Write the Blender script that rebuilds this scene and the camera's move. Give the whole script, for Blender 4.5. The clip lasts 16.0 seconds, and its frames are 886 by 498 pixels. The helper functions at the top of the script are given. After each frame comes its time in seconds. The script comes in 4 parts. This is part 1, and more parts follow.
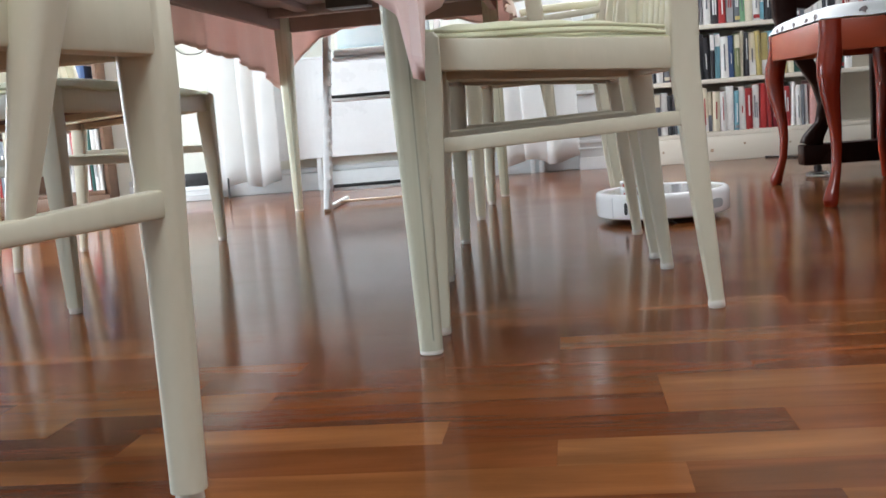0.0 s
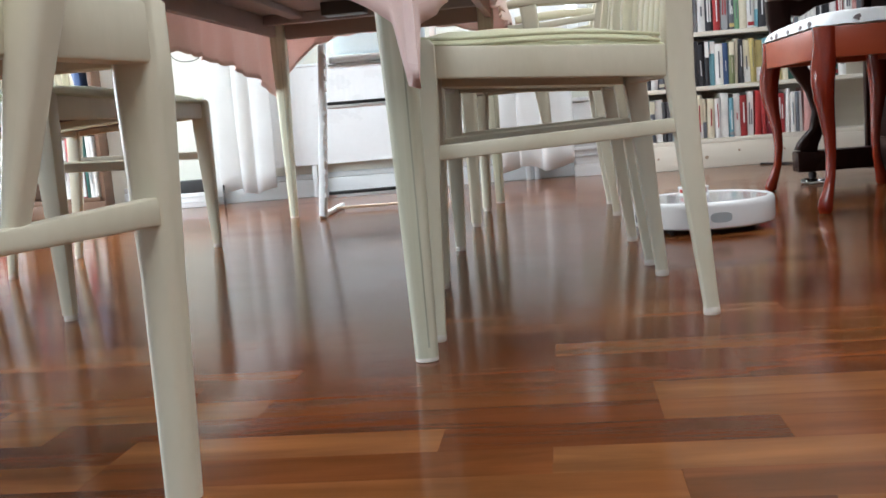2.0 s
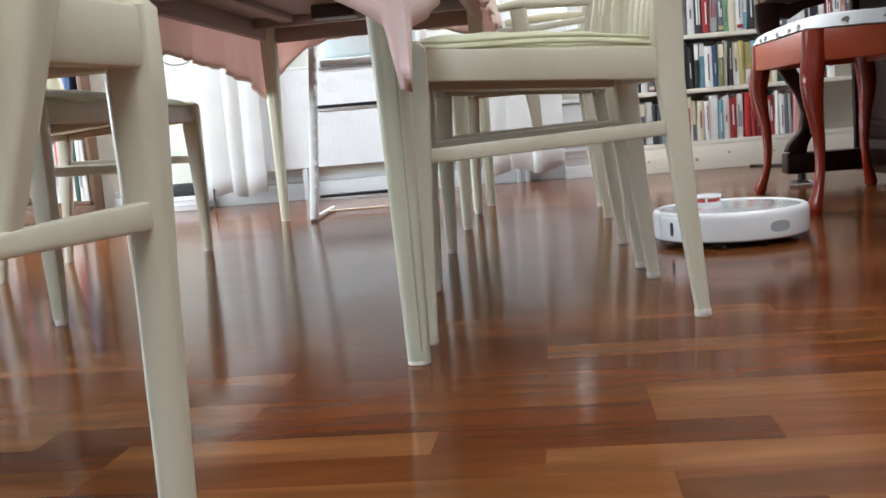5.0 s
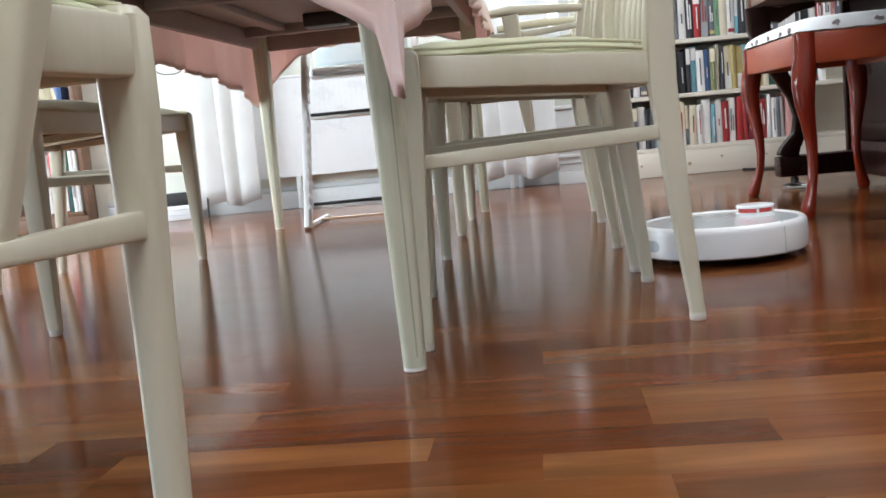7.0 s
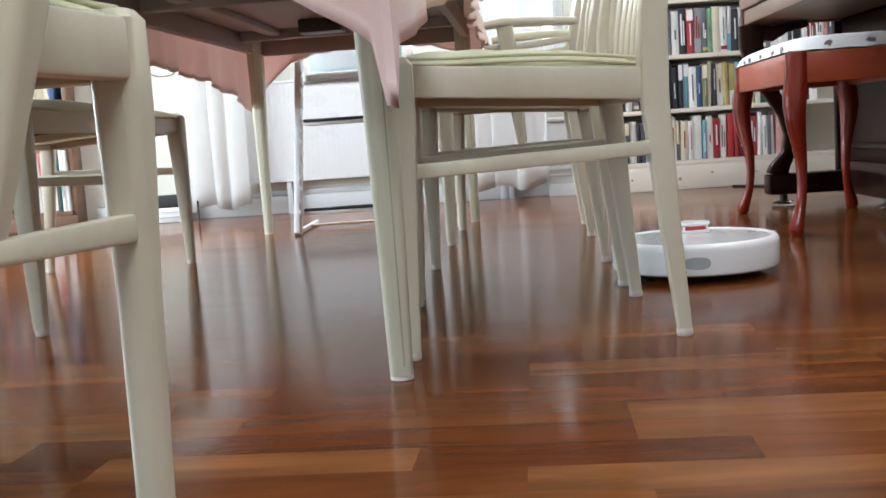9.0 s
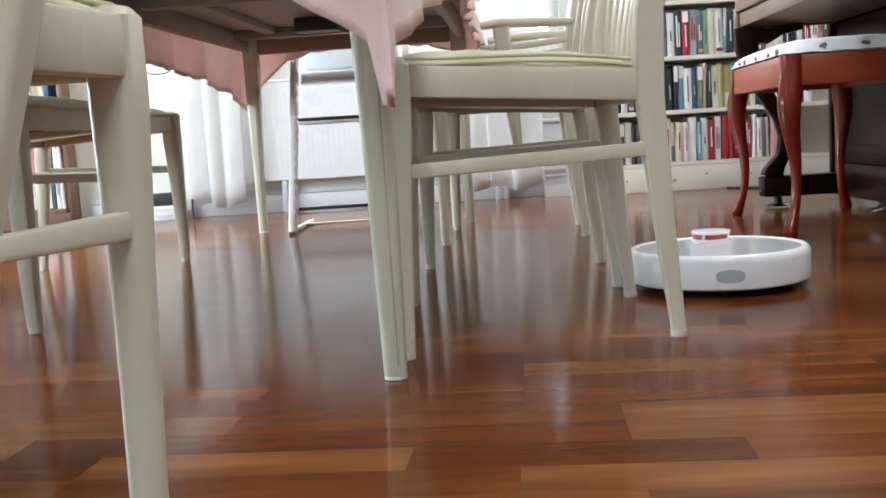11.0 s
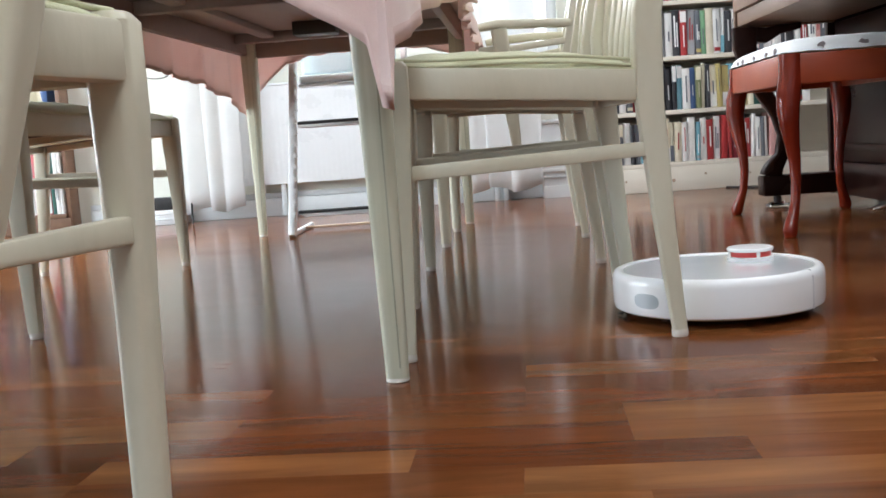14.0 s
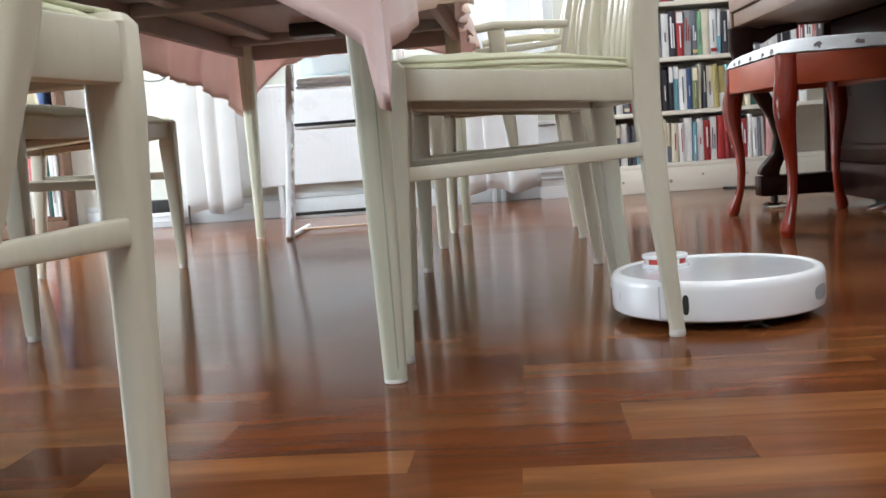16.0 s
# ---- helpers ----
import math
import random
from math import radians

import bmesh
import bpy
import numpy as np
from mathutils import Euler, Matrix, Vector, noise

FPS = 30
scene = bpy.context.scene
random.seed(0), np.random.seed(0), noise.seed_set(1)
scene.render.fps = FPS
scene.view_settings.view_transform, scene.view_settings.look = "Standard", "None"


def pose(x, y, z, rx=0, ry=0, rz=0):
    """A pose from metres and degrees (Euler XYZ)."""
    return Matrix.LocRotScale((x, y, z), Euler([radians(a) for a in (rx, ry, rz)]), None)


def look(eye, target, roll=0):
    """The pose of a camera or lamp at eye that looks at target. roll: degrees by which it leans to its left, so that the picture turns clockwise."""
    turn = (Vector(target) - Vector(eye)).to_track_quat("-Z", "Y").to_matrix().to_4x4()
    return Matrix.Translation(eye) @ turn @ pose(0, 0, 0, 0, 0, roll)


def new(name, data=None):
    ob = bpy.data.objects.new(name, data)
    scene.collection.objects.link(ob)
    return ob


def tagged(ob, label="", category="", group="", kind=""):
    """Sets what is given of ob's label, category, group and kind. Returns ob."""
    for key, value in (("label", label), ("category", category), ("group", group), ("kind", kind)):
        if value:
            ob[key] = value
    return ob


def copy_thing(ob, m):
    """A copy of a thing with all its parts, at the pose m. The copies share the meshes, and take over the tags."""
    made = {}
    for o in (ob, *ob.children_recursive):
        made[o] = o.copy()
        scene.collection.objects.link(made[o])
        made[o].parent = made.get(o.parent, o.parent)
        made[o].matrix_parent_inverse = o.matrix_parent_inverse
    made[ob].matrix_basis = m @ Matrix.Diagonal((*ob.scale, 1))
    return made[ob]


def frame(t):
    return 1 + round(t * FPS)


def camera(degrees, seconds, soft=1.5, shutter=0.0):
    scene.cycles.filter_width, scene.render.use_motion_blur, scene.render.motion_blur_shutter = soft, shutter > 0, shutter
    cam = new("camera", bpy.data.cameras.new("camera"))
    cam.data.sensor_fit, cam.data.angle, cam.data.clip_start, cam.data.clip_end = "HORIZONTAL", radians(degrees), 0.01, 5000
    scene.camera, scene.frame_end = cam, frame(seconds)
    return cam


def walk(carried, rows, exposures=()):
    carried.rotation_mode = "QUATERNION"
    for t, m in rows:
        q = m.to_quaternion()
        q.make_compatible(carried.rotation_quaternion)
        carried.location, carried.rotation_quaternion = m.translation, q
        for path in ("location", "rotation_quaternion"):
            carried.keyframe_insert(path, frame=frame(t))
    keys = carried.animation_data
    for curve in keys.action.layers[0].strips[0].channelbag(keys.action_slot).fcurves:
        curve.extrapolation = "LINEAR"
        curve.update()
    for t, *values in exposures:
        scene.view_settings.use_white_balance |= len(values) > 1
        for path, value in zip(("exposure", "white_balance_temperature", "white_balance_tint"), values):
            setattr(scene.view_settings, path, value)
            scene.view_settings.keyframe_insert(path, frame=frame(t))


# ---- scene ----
cam = camera(47.08, 16.0, soft=1.6)
PATH = [
    (0, (0.005, 0.009, 0.312), (-0.064, 1.99, 0.047), -4.7),
    (0.5, (0.005, 0.008, 0.312), (-0.067, 1.989, 0.046), -4.7),
    (1, (0.005, 0.01, 0.312), (-0.073, 1.99, 0.047), -4.7),
    (1.5, (0.005, 0.009, 0.314), (-0.068, 1.991, 0.055), -4.7),
    (2, (0.005, 0.008, 0.313), (-0.054, 1.991, 0.06), -4.7),
    (2.5, (0.005, 0.009, 0.313), (-0.041, 1.992, 0.061), -4.5),
    (3, (0.004, 0.008, 0.313), (-0.038, 1.992, 0.061), -4.4),
    (3.5, (0.005, 0.006, 0.314), (-0.045, 1.989, 0.059), -4.4),
    (4, (0.004, 0.006, 0.314), (-0.042, 1.989, 0.06), -4.5),
    (6.5, (0.003, 0.006, 0.313), (-0.031, 1.991, 0.073), -5.3),
    (7, (0.003, 0.006, 0.313), (-0.025, 1.991, 0.076), -5.4),
    (7.5, (0.003, 0.006, 0.314), (-0.019, 1.993, 0.082), -5.4),
    (8, (0.003, 0.005, 0.313), (-0.018, 1.992, 0.087), -5.3),
    (8.5, (0.002, 0.005, 0.314), (-0.012, 1.993, 0.089), -4.7),
    (9, (0.002, 0.004, 0.315), (-0.003, 1.992, 0.093), -3.9),
    (11.5, (0.001, 0.003, 0.315), (0.007, 1.991, 0.092), -3.5),
    (12, (0.0, 0.002, 0.315), (0.004, 1.99, 0.092), -3.6),
    (12.5, (0.001, 0.003, 0.315), (-0.001, 1.99, 0.092), -3.8),
    (13, (0.0, 0.004, 0.315), (0.004, 1.991, 0.093), -3.8),
    (13.5, (0.0, 0.003, 0.314), (0.008, 1.99, 0.095), -3.9),
    (14, (0.0, 0.003, 0.315), (0.007, 1.991, 0.096), -4.0),
    (14.5, (0.0, 0.002, 0.315), (0.0, 1.99, 0.095), -4.0),
    (15, (0.0, 0.004, 0.314), (-0.004, 1.992, 0.095), -4.2),
    (15.5, (0.0, 0.001, 0.315), (0.002, 1.989, 0.097), -4.3),
    (16, (0.0, 0.002, 0.314), (0.012, 1.99, 0.098), -4.2),
]
walk(cam, [(t, look(eye, target, roll)) for t, eye, target, roll in PATH],
     exposures=((0, 0.06, 5980, 8.5), (16, 0.04, 5980, 8.5)))

# ---- daylight: an overcast sky outside, and sky light in the window openings ----
world = bpy.data.worlds.new("sky")
scene.world = world
world.use_nodes = True
wn = world.node_tree
sky = wn.nodes.new("ShaderNodeTexSky")
sky.sky_type, sky.sun_disc = "NISHITA", False
sky.sun_elevation, sky.sun_rotation = radians(48), radians(150)
wn.links.new(sky.outputs[0], wn.nodes["Background"].inputs[0])
wn.nodes["Background"].inputs[1].default_value = 0.12

sun = new("sun", bpy.data.lights.new("sun", "SUN"))
sun.data.energy, sun.data.angle, sun.data.color = 0.8, radians(12), (1.0, 0.96, 0.9)
sun.matrix_world = look((2, 8, 8), (0, 2, 0))


def sky_light(name, eye, target, width, height, watts, colour):
    data = bpy.data.lights.new(name, "AREA")
    data.shape, data.size, data.size_y, data.energy, data.color = "RECTANGLE", width, height, watts, colour
    ob = new(name, data)
    ob.matrix_world = look(eye, target)
    return ob


WIN_BACK = (0.14, 0.62, 0.66, 2.08)
WIN_BACK_2 = (-0.98, -0.12, 1.0, 2.08)
WIN_LEFT_FAR = (1.9, 3.8, 0.25, 2.1)
WIN_LEFT_NEAR = (-1.4, 0.2, 0.6, 2.1)
# Unseen openings added overhead: one for steep light, one to brighten bench and bookcase.
ADDED_ROOF_OPENINGS = ((-0.5, 0.8, -1.1, -0.1), (0.95, 1.95, 1.7, 3.1))
sky_light("sky_light_back", (0.38, 4.93, 1.37), (0.38, 0, -2.2), 0.46, 1.38, 4, (0.95, 0.98, 1.0))
sky_light("sky_light_back_second", (-0.55, 4.93, 1.54), (-0.55, 0, -2.2), 0.84, 1.05, 100, (0.95, 0.98, 1.0))
sky_light("sky_light_side_far", (-3.33, 2.85, 1.18), (0, 2.85, 1.18), 1.80, 1.80, 168, (0.94, 0.985, 1.0))
sky_light("sky_light_side_near", (-3.33, -0.6, 1.35), (0, -0.6, 1.35), 1.55, 1.45, 52, (0.68, 0.84, 1.0))
# fill lamps in the two added roof openings
sky_light("sky_light_roof", (0.15, -0.6, 2.62), (0.15, -0.59, 0), 1.25, 0.95, 54, (1.0, 0.98, 0.95))
sky_light("sky_light_roof_second", (1.45, 2.4, 2.62), (1.45, 2.41, 0), 0.95, 1.35, 40, (1.0, 0.98, 0.95))


# ---- materials ----
def shader(name, one, two, rough=0.5, scale=8.0, bump=0.0, metal=0.0, fine=60.0, stretch=(1, 1, 1), coat=0.0, vary=0.0, sheen=0.0, through_light=0.0, rough_vary=0.08):
    m = bpy.data.materials.new(name)
    m.use_nodes = True
    t = m.node_tree
    n, l = t.nodes, t.links
    b = n["Principled BSDF"]
    co = n.new("ShaderNodeTexCoord")
    mp = n.new("ShaderNodeMapping")
    mp.inputs["Scale"].default_value = stretch
    l.new(co.outputs["Object"], mp.inputs["Vector"])
    big = n.new("ShaderNodeTexNoise")
    big.inputs["Scale"].default_value, big.inputs["Detail"].default_value = scale, 4
    small = n.new("ShaderNodeTexNoise")
    small.inputs["Scale"].default_value, small.inputs["Detail"].default_value = fine, 3
    l.new(mp.outputs[0], big.inputs["Vector"])
    l.new(mp.outputs[0], small.inputs["Vector"])
    add = n.new("ShaderNodeMath")
    add.operation = "MULTIPLY_ADD"
    l.new(small.outputs["Fac"], add.inputs[0])
    add.inputs[1].default_value = 0.35
    l.new(big.outputs["Fac"], add.inputs[2])
    ramp = n.new("ShaderNodeMapRange")
    ramp.inputs["From Min"].default_value, ramp.inputs["From Max"].default_value = 0.42, 0.95
    l.new(add.outputs[0], ramp.inputs["Value"])
    mix = n.new("ShaderNodeMix")
    mix.data_type = "RGBA"
    mix.inputs["A"].default_value, mix.inputs["B"].default_value = (*one, 1), (*two, 1)
    l.new(ramp.outputs[0], mix.inputs["Factor"])
    colour = mix.outputs["Result"]
    if vary:
        info = n.new("ShaderNodeObjectInfo")
        hsv = n.new("ShaderNodeHueSaturation")
        mr = n.new("ShaderNodeMapRange")
        mr.inputs["To Min"].default_value, mr.inputs["To Max"].default_value = 1 - vary, 1 + vary
        l.new(info.outputs["Random"], mr.inputs["Value"])
        l.new(mr.outputs[0], hsv.inputs["Value"])
        l.new(colour, hsv.inputs["Color"])
        colour = hsv.outputs[0]
    l.new(colour, b.inputs["Base Color"])
    rr = n.new("ShaderNodeMapRange")
    rr.inputs["To Min"].default_value, rr.inputs["To Max"].default_value = max(0.02, rough - rough_vary), min(1, rough + rough_vary)
    l.new(big.outputs["Fac"], rr.inputs["Value"])
    l.new(rr.outputs[0], b.inputs["Roughness"])
    b.inputs["Metallic"].default_value = metal
    b.inputs["Coat Weight"].default_value = coat
    b.inputs["Coat Roughness"].default_value = 0.12
    b.inputs["Sheen Weight"].default_value = sheen
    if bump:
        bp = n.new("ShaderNodeBump")
        bp.inputs["Strength"].default_value, bp.inputs["Distance"].default_value = bump, 0.004
        l.new(small.outputs["Fac"], bp.inputs["Height"])
        l.new(bp.outputs[0], b.inputs["Normal"])
    if through_light:
        tr = n.new("ShaderNodeBsdfTranslucent")
        l.new(colour, tr.inputs["Color"])
        ms = n.new("ShaderNodeMixShader")
        ms.inputs[0].default_value = through_light
        l.new(b.outputs[0], ms.inputs[1])
        l.new(tr.outputs[0], ms.inputs[2])
        l.new(ms.outputs[0], n["Material Output"].inputs["Surface"])
    return m


def floor_shader(name, low, high):
    """Lacquered strips: each strip has its own tone, between low and high, and its own grain."""
    m = bpy.data.materials.new(name)
    m.use_nodes = True
    t = m.node_tree
    n, l = t.nodes, t.links
    b = n["Principled BSDF"]
    info, geo, co = n.new("ShaderNodeObjectInfo"), n.new("ShaderNodeNewGeometry"), n.new("ShaderNodeTexCoord")
    mul = n.new("ShaderNodeMath")
    mul.operation = "MULTIPLY_ADD"
    l.new(geo.outputs["Random Per Island"], mul.inputs[0])
    mul.inputs[1].default_value = 7.31
    l.new(info.outputs["Random"], mul.inputs[2])
    fr = n.new("ShaderNodeMath")
    fr.operation = "FRACT"
    l.new(mul.outputs[0], fr.inputs[0])
    tone = n.new("ShaderNodeValToRGB")
    stops = ((0.0, (0.083, 0.022, 0.0066)), (0.25, (0.114, 0.033, 0.0095)), (0.58, (0.140, 0.045, 0.013)), (0.85, (0.170, 0.061, 0.018)), (1.0, (0.20, 0.078, 0.025)))
    tone.color_ramp.elements[0].position, tone.color_ramp.elements[0].color = stops[0][0], (*stops[0][1], 1)
    tone.color_ramp.elements[1].position, tone.color_ramp.elements[1].color = stops[-1][0], (*stops[-1][1], 1)
    for p, c in stops[1:-1]:
        e = tone.color_ramp.elements.new(p)
        e.color = (*c, 1)
    span = n.new("ShaderNodeMapRange")
    span.inputs["To Min"].default_value, span.inputs["To Max"].default_value = low, high
    l.new(fr.outputs[0], span.inputs["Value"])
    l.new(span.outputs[0], tone.inputs[0])
    # grain along the strip, shifted strip by strip
    off = n.new("ShaderNodeVectorMath")
    off.operation = "MULTIPLY_ADD"
    comb = n.new("ShaderNodeCombineXYZ")
    for k in range(3):
        l.new(fr.outputs[0], comb.inputs[k])
    off.inputs[1].default_value = (17, 23, 31)
    l.new(comb.outputs[0], off.inputs[0])
    l.new(co.outputs["Object"], off.inputs[2])
    mp = n.new("ShaderNodeMapping")
    mp.inputs["Scale"].default_value = (1.5, 9, 9)
    l.new(off.outputs[0], mp.inputs["Vector"])
    grain = n.new("ShaderNodeTexNoise")
    grain.inputs["Scale"].default_value, grain.inputs["Detail"].default_value, grain.inputs["Distortion"].default_value = 2.2, 5, 0.6
    l.new(mp.outputs[0], grain.inputs["Vector"])
    mp2 = n.new("ShaderNodeMapping")
    mp2.inputs["Scale"].default_value = (4, 160, 160)
    l.new(off.outputs[0], mp2.inputs["Vector"])
    pore = n.new("ShaderNodeTexNoise")
    pore.inputs["Scale"].default_value, pore.inputs["Detail"].default_value = 3.0, 2
    l.new(mp2.outputs[0], pore.inputs["Vector"])
    mr = n.new("ShaderNodeMapRange")
    mr.inputs["From Min"].default_value, mr.inputs["From Max"].default_value = 0.3, 0.72
    mr.inputs["To Min"].default_value, mr.inputs["To Max"].default_value = 0.66, 1.32
    l.new(grain.outputs["Fac"], mr.inputs["Value"])
    mr2 = n.new("ShaderNodeMapRange")
    mr2.inputs["From Min"].default_value, mr2.inputs["From Max"].default_value = 0.3, 0.7
    mr2.inputs["To Min"].default_value, mr2.inputs["To Max"].default_value = 0.95, 1.04
    l.new(pore.outputs["Fac"], mr2.inputs["Value"])
    mm = n.new("ShaderNodeMath")
    mm.operation = "MULTIPLY"
    l.new(mr.outputs[0], mm.inputs[0])
    l.new(mr2.outputs[0], mm.inputs[1])
    hsv = n.new("ShaderNodeHueSaturation")
    l.new(tone.outputs[0], hsv.inputs["Color"])
    l.new(mm.outputs[0], hsv.inputs["Value"])
    l.new(hsv.outputs[0], b.inputs["Base Color"])
    # worn lacquer: uneven gloss and a slightly wavy face
    wear = n.new("ShaderNodeTexNoise")
    wear.inputs["Scale"].default_value, wear.inputs["Detail"].default_value = 3.5, 5
    l.new(co.outputs["Object"], wear.inputs["Vector"])
    rr = n.new("ShaderNodeMapRange")
    rr.inputs["From Min"].default_value, rr.inputs["From Max"].default_value = 0.3, 0.7
    rr.inputs["To Min"].default_value, rr.inputs["To Max"].default_value = 0.09, 0.17
    l.new(wear.outputs["Fac"], rr.inputs["Value"])
    l.new(rr.outputs[0], b.inputs["Roughness"])
    b.inputs["IOR"].default_value = 1.18
    bp = n.new("ShaderNodeBump")
    bp.inputs["Strength"].default_value, bp.inputs["Distance"].default_value = 0.07, 0.001
    l.new(pore.outputs["Fac"], bp.inputs["Height"])
    l.new(bp.outputs[0], b.inputs["Normal"])
    return m


M_FLOOR = {"d": floor_shader("dark_parquet_strip", 0.03, 0.24), "m": floor_shader("brown_parquet_strip", 0.36, 0.68), "l": floor_shader("light_parquet_strip", 0.76, 0.97)}
M_SAGE = shader("sage_cream_paint", (0.60, 0.57, 0.43), (0.68, 0.645, 0.51), 0.4, 7, 0.1, fine=70, stretch=(1, 1, 0.4), coat=0.1)
M_SAGE_TABLE = shader("worn_sage_paint", (0.44, 0.44, 0.31), (0.65, 0.64, 0.52), 0.42, 55, 0.15, fine=160, stretch=(1, 1, 0.025))
M_WORN_LINE = shader("worn_paint_line", (0.26, 0.27, 0.19), (0.46, 0.47, 0.37), 0.5, 30, fine=200, stretch=(1, 1, 0.1))
M_PAD = shader("pale_green_seat_cloth", (0.55, 0.56, 0.34), (0.66, 0.66, 0.45), 0.85, 9, 0.35, fine=350, sheen=0.3)
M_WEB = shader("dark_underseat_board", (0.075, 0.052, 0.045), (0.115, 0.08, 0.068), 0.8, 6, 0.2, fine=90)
M_GLIDE = shader("white_plastic_glide", (0.64, 0.60, 0.52), (0.74, 0.70, 0.62), 0.45, 20)
M_TABLE_UNDER = shader("bare_table_wood", (0.27, 0.225, 0.225), (0.35, 0.295, 0.29), 0.6, 3, 0.15, fine=45, stretch=(1, 0.12, 1))
M_TABLE_RAIL = shader("apron_wood", (0.27, 0.19, 0.165), (0.35, 0.25, 0.22), 0.55, 3, 0.15, fine=45, stretch=(0.15, 0.5, 1))
M_DARK = shader("dark_metal", (0.03, 0.025, 0.025), (0.05, 0.04, 0.04), 0.45, 20, metal=0.3)
M_CLOTH = shader("salmon_tablecloth", (0.85, 0.65, 0.60), (0.90, 0.735, 0.685), 0.85, 6, 0.12, fine=420, sheen=0.4, through_light=0.28)
M_HEM = shader("tablecloth_hem", (0.79, 0.58, 0.54), (0.85, 0.66, 0.61), 0.85, 9, 0.1, fine=300)
M_WALL = shader("cream_wall_paint", (0.69, 0.69, 0.60), (0.73, 0.73, 0.65), 0.7, 3, 0.12, fine=220)
# mid grey for walls out of view, so they bounce less light
M_WALL_UNSEEN = shader("grey_unseen_wall", (0.32, 0.31, 0.30), (0.38, 0.37, 0.36), 0.75, 3, 0.12, fine=220)
M_CEIL = shader("white_ceiling_paint", (0.82, 0.82, 0.8), (0.86, 0.86, 0.84), 0.8, 3, 0.1, fine=180)
M_WHITE = shader("white_gloss_paint", (0.68, 0.69, 0.69), (0.74, 0.75, 0.75), 0.3, 6, 0.03, fine=60)
M_GREYTRIM = shader("grey_skirting_paint", (0.58, 0.60, 0.60), (0.66, 0.68, 0.68), 0.45, 6, 0.05, fine=60)
M_CURTAIN = shader("white_curtain_cotton", (0.85, 0.85, 0.84), (0.90, 0.90, 0.89), 0.9, 10, 0.4, fine=400, through_light=0.5)
M_PINE = shader("whitewashed_pine", (0.66, 0.60, 0.50), (0.77, 0.72, 0.62), 0.55, 2.5, 0.1, fine=35, stretch=(0.15, 1, 1))
M_KNOT = shader("pine_knot", (0.34, 0.24, 0.16), (0.45, 0.33, 0.22), 0.55, 40)
M_MAHOG = shader("polished_mahogany", (0.16, 0.013, 0.006), (0.29, 0.032, 0.011), 0.22, 4, 0.03, fine=30, stretch=(1, 1, 0.3), coat=0.3)
M_MAHOG_FLAT = shader("mahogany_apron", (0.36, 0.060, 0.020), (0.52, 0.115, 0.038), 0.36, 3, 0.04, fine=35, stretch=(0.3, 0.3, 1))
M_WALNUT = shader("dark_walnut", (0.013, 0.006, 0.005), (0.030, 0.012, 0.009), 0.28, 3, 0.06, fine=40, stretch=(1, 0.2, 0.6))
M_WALNUT.node_tree.nodes["Principled BSDF"].inputs["IOR"].default_value = 1.2
M_WALNUT_LIGHT = shader("brown_walnut_veneer", (0.12, 0.064, 0.038), (0.25, 0.145, 0.088), 0.48, 2.5, 0.08, fine=30, stretch=(1, 0.12, 1))
M_SEATWHITE = shader("white_bench_cloth", (0.80, 0.83, 0.85), (0.87, 0.89, 0.90), 0.85, 12, 0.3, fine=300)
M_SPOT = shader("grey_flower_print", (0.22, 0.20, 0.21), (0.36, 0.33, 0.34), 0.85, 60)
M_GLASS = bpy.data.materials.new("clear_glass")
M_GLASS.use_nodes = True
M_GLASS.node_tree.nodes["Principled BSDF"].inputs["Transmission Weight"].default_value = 1.0
M_GLASS.node_tree.nodes["Principled BSDF"].inputs["Roughness"].default_value = 0.02
M_ROBOT = shader("white_robot_plastic", (0.89, 0.90, 0.90), (0.92, 0.93, 0.93), 0.22, 10, coat=0.2, rough_vary=0.03)
M_ROBOT_TOP = shader("pale_grey_robot_lid", (0.72, 0.76, 0.79), (0.78, 0.81, 0.84), 0.14, 10, coat=0.7, rough_vary=0.02)
M_ROBOT_WIN = shader("grey_sensor_window", (0.40, 0.44, 0.46), (0.46, 0.50, 0.52), 0.18, 20)
M_ROBOT_SEAM = shader("robot_seam_grey", (0.56, 0.57, 0.59), (0.64, 0.65, 0.67), 0.5, 20)
M_RED = shader("red_sensor_ring", (0.55, 0.05, 0.045), (0.66, 0.08, 0.07), 0.3, 30)
M_BLACK = shader("black_rubber", (0.018, 0.018, 0.018), (0.03, 0.03, 0.03), 0.6, 30, 0.1)
M_METAL = shader("bright_steel", (0.6, 0.6, 0.58), (0.7, 0.7, 0.68), 0.22, 10, metal=1.0)
M_HCWHITE = shader("white_lacquered_beech", (0.74, 0.75, 0.75), (0.82, 0.83, 0.83), 0.35, 8, 0.03)
M_BLUEPAD = shader("pale_blue_pad", (0.62, 0.76, 0.80), (0.72, 0.83, 0.86), 0.8, 10, 0.2, fine=200)
M_RODWOOD = shader("beech_rod", (0.50, 0.37, 0.24), (0.60, 0.46, 0.31), 0.45, 8)
M_PAGES = shader("book_pages", (0.66, 0.62, 0.52), (0.76, 0.72, 0.62), 0.8, 80)
M_SUB = shader("dark_floor_joint", (0.028, 0.012, 0.007), (0.04, 0.018, 0.01), 0.8, 10)


# ---- building helpers ----
def mesh_of(bm, material):
    bmesh.ops.recalc_face_normals(bm, faces=bm.faces)
    me = bpy.data.meshes.new("m")
    bm.to_mesh(me)
    bm.free()
    for mt in material if isinstance(material, (list, tuple)) else [material]:
        me.materials.append(mt)
    me.shade_smooth()
    me.set_sharp_from_angle(angle=radians(38))
    return me


